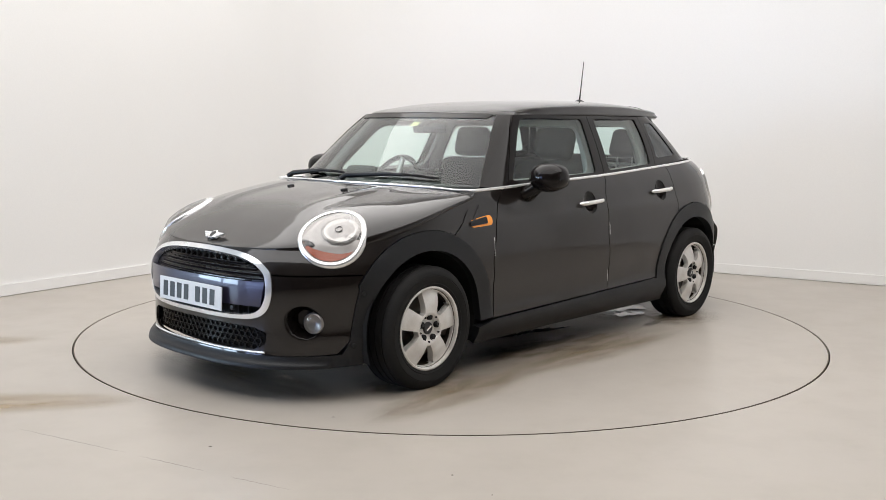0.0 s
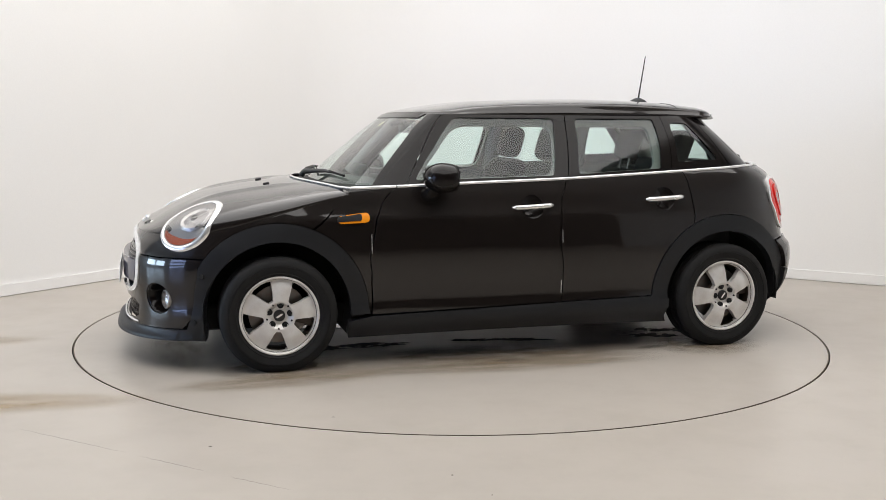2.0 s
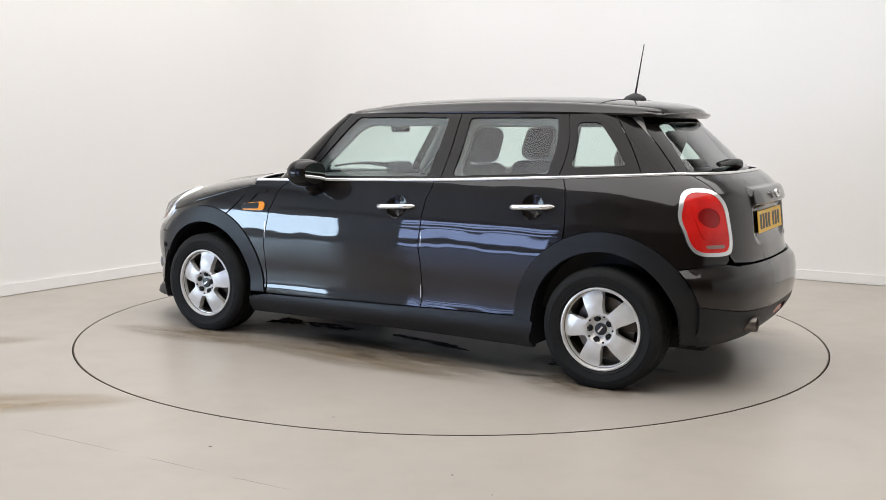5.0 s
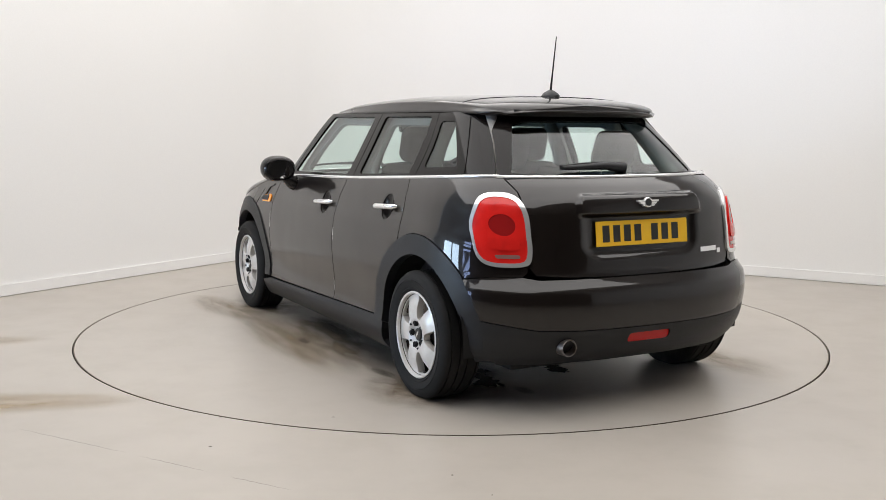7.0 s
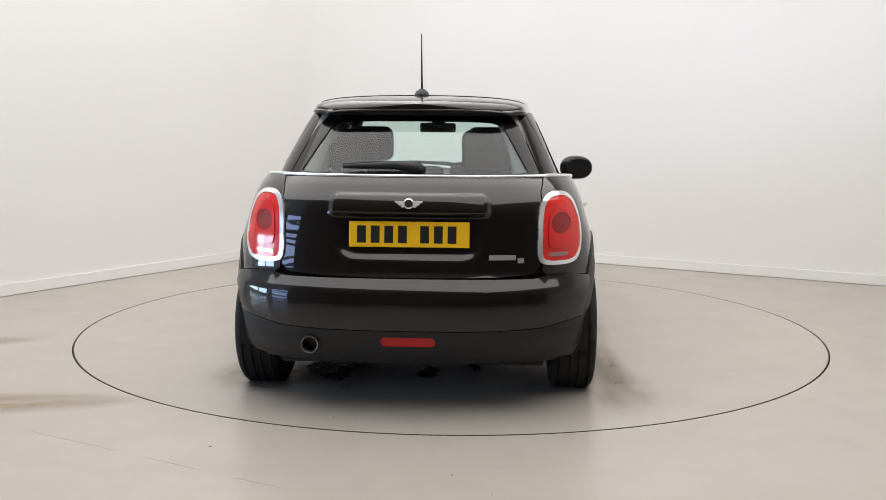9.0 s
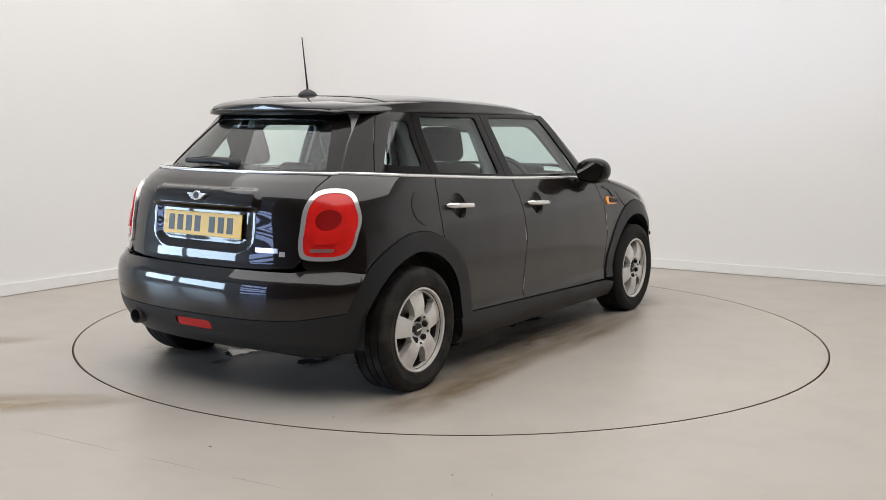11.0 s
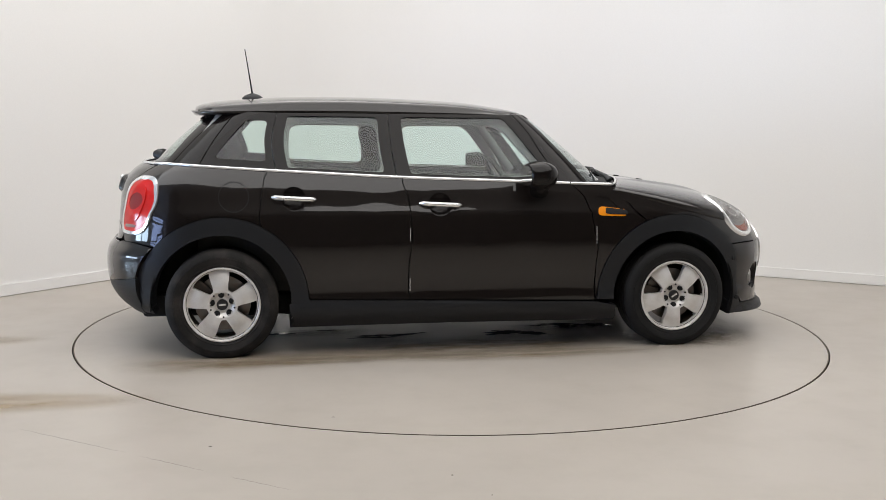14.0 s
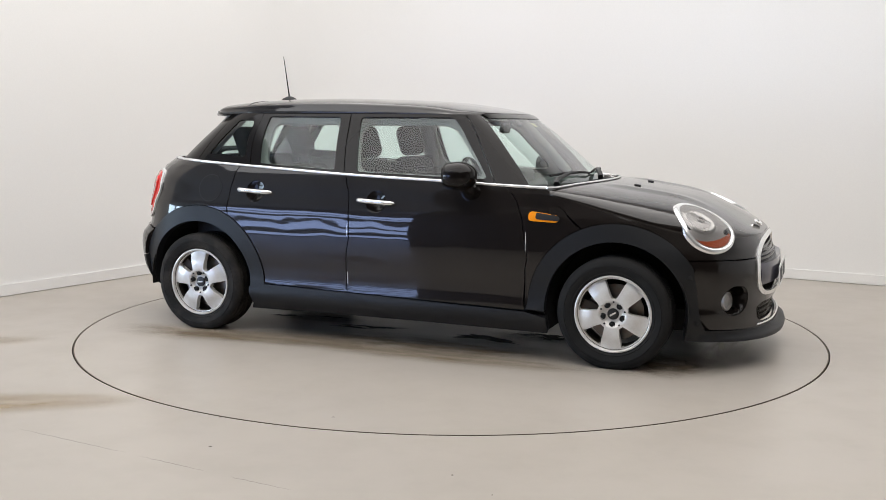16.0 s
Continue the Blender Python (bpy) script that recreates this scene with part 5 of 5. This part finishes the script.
    lathe("brake_disc", [(0.150, O - 0.10), (0.150, O - 0.088), (0.075, O - 0.088), (0.070, O - 0.06), (0.01, O - 0.06)], M["disc"], w, "steel brake disc", seg=48)
    box_part("brake_caliper", (-0.10, 0.085, O - 0.085), (0.07, 0.10, 0.05), M["barrel"], w, bevel=0.01, rot=Euler((0, 0, radians(40))).to_matrix())
    return w


wheel(WF, 1, 31, False)
wheel(WR, 1, 53, False)
wheel(WF, -1, 33, False)
wheel(WR, -1, 5, True)


# ---------------------------------------------------------------- underside and cabin
def cabin():
    bm = bmesh.new()
    add_box(bm, (0.02, 0, 0.25), (3.5, 1.20, 0.12), None, 0.02)
    add_box(bm, (0.0, 0, 0.25), (1.60, 1.52, 0.14), None, 0.02)
    add_box(bm, (1.70, 0, 0.32), (0.36, 0.80, 0.26), None, 0.03)
    add_box(bm, (-1.66, 0, 0.36), (0.28, 0.96, 0.20), None, 0.03)
    add_box(bm, (1.30, 0, 0.55), (0.95, 0.96, 0.40), None, 0.05)
    part("underbody", bm, M["matt"], car, "black underbody", 40)
    for s in (1, -1):
        surf_grid("door_lining", lambda u, v, s=s: Vector((0.68 - 2.1 * u, s * (0.70 - 0.03 * v - 0.10 * max(0, u - 0.6)), 0.34 + (B(0.68 - 2.1 * u) - 0.35) * v)), 20, 6, M["trim"], car, "dark door lining", thick=0.02)
        # inside of the pillars
        for nm, pts, r in (("pillar_lining", [(0.64, 0.70, 0.955), (0.50, 0.635, 1.13), (0.35, 0.55, 1.30)], 0.030), ("pillar_lining", [(-0.33, 0.70, 0.95), (-0.345, 0.65, 1.12), (-0.36, 0.565, 1.31)], 0.042),
                           ("pillar_lining", [(-0.985, 0.655, 0.99), (-0.985, 0.61, 1.15), (-0.985, 0.54, 1.31)], 0.040), ("pillar_lining", [(-1.50, 0.56, 1.02), (-1.36, 0.52, 1.18), (-1.24, 0.46, 1.32)], 0.055)):
            tube(nm, [(x, (y - 0.045) * s, z) for x, y, z in pts], r, M["lining"], car, "grey pillar lining", 10)

    def dash(u, v):
        y = (v * 2 - 1) * 0.70
        prof = [(0.98, 0.93), (0.80, 0.955), (0.62, 0.945), (0.50, 0.90), (0.46, 0.80), (0.50, 0.60), (0.60, 0.40)]
        i = min(int(u * 6), 5)
        t = u * 6 - i
        a, b = prof[i], prof[i + 1]
        x, z = a[0] + (b[0] - a[0]) * t, a[1] + (b[1] - a[1]) * t
        return Vector((x - 0.14 * (abs(y) / 0.7) ** 2 * (1 - u), y, z - 0.035 * (abs(y) / 0.7) ** 3))
    surf_grid("dashboard", dash, 18, 24, M["trim"], car, "dark grey dashboard", thick=0.02)
    # steering wheel on the car's right
    m = pose(0.36, -0.34, 0.90, 0, 64, 0)
    rim = [m @ Vector((0.180 * math.cos(2 * math.pi * i / 40), 0.180 * math.sin(2 * math.pi * i / 40), 0)) for i in range(40)]
    sw = tube("steering_wheel", rim, 0.016, M["trim"], car, "black three-spoke steering wheel", 10, closed=True)
    lathe("hub", [(0.070, -0.03), (0.068, 0.012), (0.05, 0.022), (0.008, 0.024)], M["trim"], sw, seg=28, m=m)
    for a in (90, 210 + 60, 0 + 270 - 180):
        d = Vector((math.cos(radians(a)), math.sin(radians(a)), 0))
        tube("spoke", [m @ (d * 0.05), m @ (d * 0.175)], 0.016, M["silverplastic"], sw, "silver spoke", 8)
    tube("spoke", [m @ Vector((-0.05, 0, 0)), m @ Vector((-0.175, 0, 0))], 0.016, M["silverplastic"], sw, "silver spoke", 8)
    tube("column", [m @ Vector((0, 0, -0.01)), m @ Vector((0, 0, -0.16))], 0.045, M["trim"], sw, "", 12)
    bm = bmesh.new()
    add_box(bm, (0.63, -0.34, 0.965), (0.09, 0.24, 0.11), None, 0.04, 4)
    part("instrument_pod", bm, M["trim"], car, "", 40)

    def seat(x, y, name, rear=False):
        st = new(name)
        st.parent = car
        st["label"] = "charcoal cloth seat with a rounded head restraint"
        st.matrix_basis = pose(x, y, 0.36)
        bm = bmesh.new()
        add_box(bm, (0.02, 0, 0.13), (0.50, 0.48, 0.15), None, 0.06, 4)
        part("cushion", bm, M["cloth"], st, "", 50)
        bm = bmesh.new()
        lean = Euler((0, radians(-16), 0)).to_matrix()
        add_box(bm, (-0.30, 0, 0.42), (0.13, 0.47, 0.56), lean, 0.06, 4)
        for k in (1, -1):
            add_box(bm, (-0.255, 0.21 * k, 0.40), (0.11, 0.07, 0.42), lean, 0.03, 3)
        part("backrest", bm, M["cloth"], st, "", 50)
        hz = 0.795 if not rear else 0.76
        hx = -0.385
        bm = bmesh.new()
        add_box(bm, (hx, 0, hz), (0.105, 0.265, 0.20), lean, 0.05, 5)
        part("head_restraint", bm, M["cloth"], st, "", 50)
        for k in (1, -1):
            tube("post", [(hx + 0.03, 0.07 * k, hz - 0.20), (hx, 0.07 * k, hz - 0.06)], 0.006, M["chrome"], st, "", 8)
    seat(0.00, 0.345, "front_seat")
    seat(0.00, -0.345, "front_seat")
    bench = new("rear_bench")
    bench.parent = car
    bench["label"] = "charcoal cloth rear bench with three head restraints"
    bench.matrix_basis = pose(-0.86, 0, 0.36)
    lean = Euler((0, radians(-20), 0)).to_matrix()
    bm = bmesh.new()
    add_box(bm, (0.05, 0, 0.12), (0.48, 1.22, 0.16), None, 0.05, 3)
    part("cushion", bm, M["cloth"], bench, "", 50)
    bm = bmesh.new()
    add_box(bm, (-0.27, 0, 0.38), (0.12, 1.20, 0.50), lean, 0.05, 3)
    part("backrest", bm, M["cloth"], bench, "", 50)
    for y in (0.33, -0.33):
        bm = bmesh.new()
        add_box(bm, (-0.375, y, 0.785), (0.09, 0.25, 0.20), lean, 0.044, 4)
        part("head_restraint", bm, M["cloth"], bench, "", 50)
        for k in (1, -1):
            tube("post", [(-0.33, y + 0.06 * k, 0.58), (-0.36, y + 0.06 * k, 0.72)], 0.006, M["chrome"], bench, "", 8)
    bm = bmesh.new()
    add_box(bm, (-0.345, 0, 0.655), (0.08, 0.24, 0.10), lean, 0.038, 4)
    part("head_restraint", bm, M["cloth"], bench, "low middle head restraint", 50)
    box_part("parcel_shelf", (-1.45, 0, 0.985), (0.40, 1.06, 0.02), M["trim"], car, "dark parcel shelf")
    # inner mirror
    bm = bmesh.new()
    add_box(bm, (0.405, 0, 1.245), (0.03, 0.235, 0.062), Euler((0, radians(12), radians(8))).to_matrix(), 0.02, 4)
    im = part("interior_mirror", bm, M["trim"], car, "black interior mirror", 45)
    bm = bmesh.new()
    add_box(bm, (0.388, 0.002, 1.243), (0.004, 0.21, 0.046), Euler((0, radians(12), radians(8))).to_matrix(), 0.0015, 1)
    part("mirror_glass", bm, M["mirror"], im, "mirror glass")
    tube("stalk", [(0.41, 0, 1.26), (0.45, 0, 1.30), (0.475, 0, 1.305)], 0.014, M["trim"], im, "", 8)
    box_part("sensor_cover", (0.47, 0, 1.285), (0.09, 0.09, 0.03), M["trim"], car, "black sensor cover", rot=Euler((0, radians(35), 0)).to_matrix(), bevel=0.01)
    for s in (1, -1):
        bm = bmesh.new()
        add_box(bm, (0.31, 0.33 * s, 1.318), (0.14, 0.34, 0.018), Euler((0, radians(14), 0)).to_matrix(), 0.008, 3)
        part("sun_visor", bm, M["lining"], car, "grey sun visor", 45)


cabin()


def wipers():
    for y0, y1 in ((-0.05, 0.52), (-0.62, -0.06)):
        piv = y0 if y0 > -0.3 else -0.60
        a = Vector((0, 0, 0))
        def on(y, up):
            z = 0.955 + up
            q = top.at(top.cf(y, z), z)
            return q + Vector((0.012, 0, 0.010))
        base = hood_at(1.02 - 0.10 * (y0 / 0.6) ** 2, y0 / 0.76) + Vector((0, 0, 0.008))
        pts = [base + Vector((0.01, -0.03, 0.0)), base + Vector((0, 0, 0.022)), on(y0 + (y1 - y0) * 0.45, 0.035), on(y0 + (y1 - y0) * 0.62, 0.032)]
        ob = tube("wiper", pts, lambda t: 0.018 - 0.011 * t, M["plastic"], car, "black windscreen wiper", 8)
        tube("blade", [on(y0 + (y1 - y0) * t, 0.022 + 0.014 * math.sin(math.pi * t)) for t in (0.08, 0.3, 0.6, 0.8, 1.0)], 0.007, M["rubber"], ob, "", 6)
    for y in (0.215, -0.215):
        p = hood_at(1.275, y / 0.80)
        bm = bmesh.new()
        add_box(bm, p + Vector((0, 0, 0.003)), (0.036, 0.024, 0.011), Euler((0, radians(8), 0)).to_matrix(), 0.005, 3)
        part("washer_jet", bm, M["plastic"], car, "small black washer jet", 45)


wipers()


# ---------------------------------------------------------------- marks and painted shade on the floor
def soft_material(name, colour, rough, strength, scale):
    """Colour film for stains and painted shade, thinning towards a unit disc's edge, broken up by noise."""
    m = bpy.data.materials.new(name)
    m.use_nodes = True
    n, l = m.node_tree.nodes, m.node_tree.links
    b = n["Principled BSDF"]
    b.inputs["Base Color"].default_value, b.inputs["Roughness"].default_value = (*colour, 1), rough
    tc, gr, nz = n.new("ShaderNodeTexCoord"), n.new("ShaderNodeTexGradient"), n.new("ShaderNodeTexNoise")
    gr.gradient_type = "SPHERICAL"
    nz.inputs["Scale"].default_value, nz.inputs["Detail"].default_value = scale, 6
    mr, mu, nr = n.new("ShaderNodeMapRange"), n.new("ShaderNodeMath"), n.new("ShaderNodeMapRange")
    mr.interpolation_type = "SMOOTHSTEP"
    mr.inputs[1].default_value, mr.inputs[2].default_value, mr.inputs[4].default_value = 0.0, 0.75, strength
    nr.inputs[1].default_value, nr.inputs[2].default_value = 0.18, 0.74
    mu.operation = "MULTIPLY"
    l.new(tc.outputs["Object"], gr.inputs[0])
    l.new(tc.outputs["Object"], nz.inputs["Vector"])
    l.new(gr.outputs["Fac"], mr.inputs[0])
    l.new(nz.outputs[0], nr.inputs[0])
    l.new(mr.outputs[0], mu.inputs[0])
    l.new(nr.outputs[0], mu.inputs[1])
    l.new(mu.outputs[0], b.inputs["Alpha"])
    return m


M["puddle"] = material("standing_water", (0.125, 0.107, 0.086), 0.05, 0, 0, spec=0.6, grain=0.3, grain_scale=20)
# Shadow streaks across the floor are put into this film's colour.
M["soft_shade"] = soft_material("tan_shade_film", (0.35, 0.25, 0.13), 0.42, 0.72, 2.0)
# The next two films blend floor stain with the car's warm shade.
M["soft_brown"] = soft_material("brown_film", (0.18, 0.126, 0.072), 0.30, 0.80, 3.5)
M["soft_shade_stain"] = soft_material("shade_stain_film", (0.24, 0.172, 0.095), 0.33, 0.62, 2.2)
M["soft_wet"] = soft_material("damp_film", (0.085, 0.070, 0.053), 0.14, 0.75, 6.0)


def film(name, x, y, rx, ry, turn, z, mat, parent=None, label=""):
    ob = lathe(name, [(0.005, 0.0), (0.5, 0.0), (1.0, 0.0)], mat, parent, label, seg=40)
    ob.matrix_basis = pose(x, y, z, 0, 0, turn) @ Matrix.Diagonal((rx, ry, 1, 1))
    return ob


def floor_marks():
    rng = random.Random(4)
    # Long shadow streaks from the left, painted as tan films.
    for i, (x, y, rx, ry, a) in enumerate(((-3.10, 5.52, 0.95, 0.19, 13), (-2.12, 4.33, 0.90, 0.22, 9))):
        b = film("floor_shade_streak", x, y, rx, ry, a, 0.0015, M["soft_shade"])
        tagged(b, "long tan streak of painted shade on the floor", "stain")
    for i in range(9):
        x, y = rng.uniform(-2.4, 2.4), rng.uniform(2.9, 4.3)
        b = blot("grit", 0, 0, rng.uniform(0.003, 0.008), rng.uniform(0.003, 0.006), i * 2.3, M["dirt"], None, n=14)
        b.matrix_basis = pose(x, y, 0, 0, 0, rng.uniform(0, 180))
        tagged(b, "small dark speck of grit on the floor", "grit", "grit on the floor")
    # fine crack, broken in three
    for x0, y0, x1, y1 in ((-1.78, 4.00, -1.22, 3.70), (-1.16, 3.665, -0.86, 3.50), (-0.78, 3.455, -0.52, 3.32)):
        a, b = Vector((x0, y0, 0.0)), Vector((x1, y1, 0.0))
        pts = [a + (b - a) * (i / 20) + Vector((0, 0.010 * noise.noise(Vector((x0 + i * 0.7, 0, 0))), 0)) for i in range(21)]
        tagged(tube("floor_crack", pts, lambda t: 0.0009 * math.sin(math.pi * min(max(t, 0.05), 0.95)), M["scuff"], None, "", 4), "fine hairline crack in the floor paint", "crack", "cracks in the floor")


floor_marks()


def table_marks():
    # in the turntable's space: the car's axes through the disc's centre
    # Brown films paint the car's warm shade into stains; wet ones are damp.
    for i, (x, y, rx, ry, a, m_) in enumerate(((0.05, 0.72, 1.15, 0.34, -3, "soft_brown"), (-1.2, 0.75, 0.42, 0.36, 0, "soft_brown"), (1.25, 0.70, 0.50, 0.34, 0, "soft_brown"), (0.1, -0.70, 1.25, 0.30, 2, "soft_brown"), (1.45, -0.6, 0.5, 0.4, 0, "soft_brown"), (-1.30, -0.95, 0.62, 0.26, 4, "soft_shade_stain"), (-0.60, -0.88, 0.70, 0.18, -3, "soft_shade_stain"), (0.35, -0.95, 1.05, 0.17, 2, "soft_shade_stain"), (-0.95, -0.98, 0.60, 0.12, -2, "soft_shade_stain"), (1.25, 1.0, 0.75, 0.20, 5, "soft_shade_stain"), (0.10, 0.98, 1.10, 0.20, -2, "soft_shade_stain"), (1.75, 0.1, 0.22, 0.8, 0, "soft_shade_stain"),
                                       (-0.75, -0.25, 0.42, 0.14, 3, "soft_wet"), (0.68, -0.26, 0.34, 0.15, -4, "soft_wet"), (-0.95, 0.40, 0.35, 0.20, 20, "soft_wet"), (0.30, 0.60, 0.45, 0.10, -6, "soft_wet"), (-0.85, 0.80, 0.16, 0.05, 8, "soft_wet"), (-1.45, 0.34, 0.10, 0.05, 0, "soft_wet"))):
        film("damp_shade_patch", x + OFF_X, y + OFF_Y, rx, ry, a, 0.0010 + 0.0003 * i, M[m_], turntable, "brown patch of damp stain and painted shade")
    # standing water with sharp edges under the sills
    rng = random.Random(11)
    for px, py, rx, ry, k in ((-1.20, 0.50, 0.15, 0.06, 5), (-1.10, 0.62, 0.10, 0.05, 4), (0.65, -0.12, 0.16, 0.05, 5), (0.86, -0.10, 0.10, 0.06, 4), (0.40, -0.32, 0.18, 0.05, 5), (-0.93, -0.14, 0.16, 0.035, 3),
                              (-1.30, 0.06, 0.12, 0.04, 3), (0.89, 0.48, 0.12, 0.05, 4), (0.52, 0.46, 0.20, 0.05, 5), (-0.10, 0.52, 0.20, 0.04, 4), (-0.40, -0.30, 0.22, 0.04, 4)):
        for i in range(k):
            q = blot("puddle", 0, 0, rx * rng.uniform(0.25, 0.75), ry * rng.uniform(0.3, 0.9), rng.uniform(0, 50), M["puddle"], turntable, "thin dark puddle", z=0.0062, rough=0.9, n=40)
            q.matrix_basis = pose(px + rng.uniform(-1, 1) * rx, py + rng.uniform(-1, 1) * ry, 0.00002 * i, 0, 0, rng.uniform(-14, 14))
    for k in range(7):
        a = Vector((-0.01 + 0.018 * k, 0.90, 0.006))
        bm = bmesh.new()
        add_box(bm, a + Vector((OFF_X, OFF_Y, 0)), (0.005, 0.035 + 0.01 * (k % 3), 0.001))
        part("tyre_scuff", bm, M["dirt"], turntable)


table_marks()


def motions():
    car_rows, disc_rows = [], []
    for i in range(65):
        t = i * 0.25
        a = TURN_START - TURN_RATE * t
        c, s_ = math.cos(radians(a)), math.sin(radians(a))
        car_rows.append((t, pose(CX + c * OFF_X - s_ * OFF_Y, CY + s_ * OFF_X + c * OFF_Y, 0, 0, 0, a)))
        disc_rows.append((t, pose(CX, CY, 0, 0, 0, a)))
    walk(car, car_rows)
    walk(turntable, disc_rows)


motions()
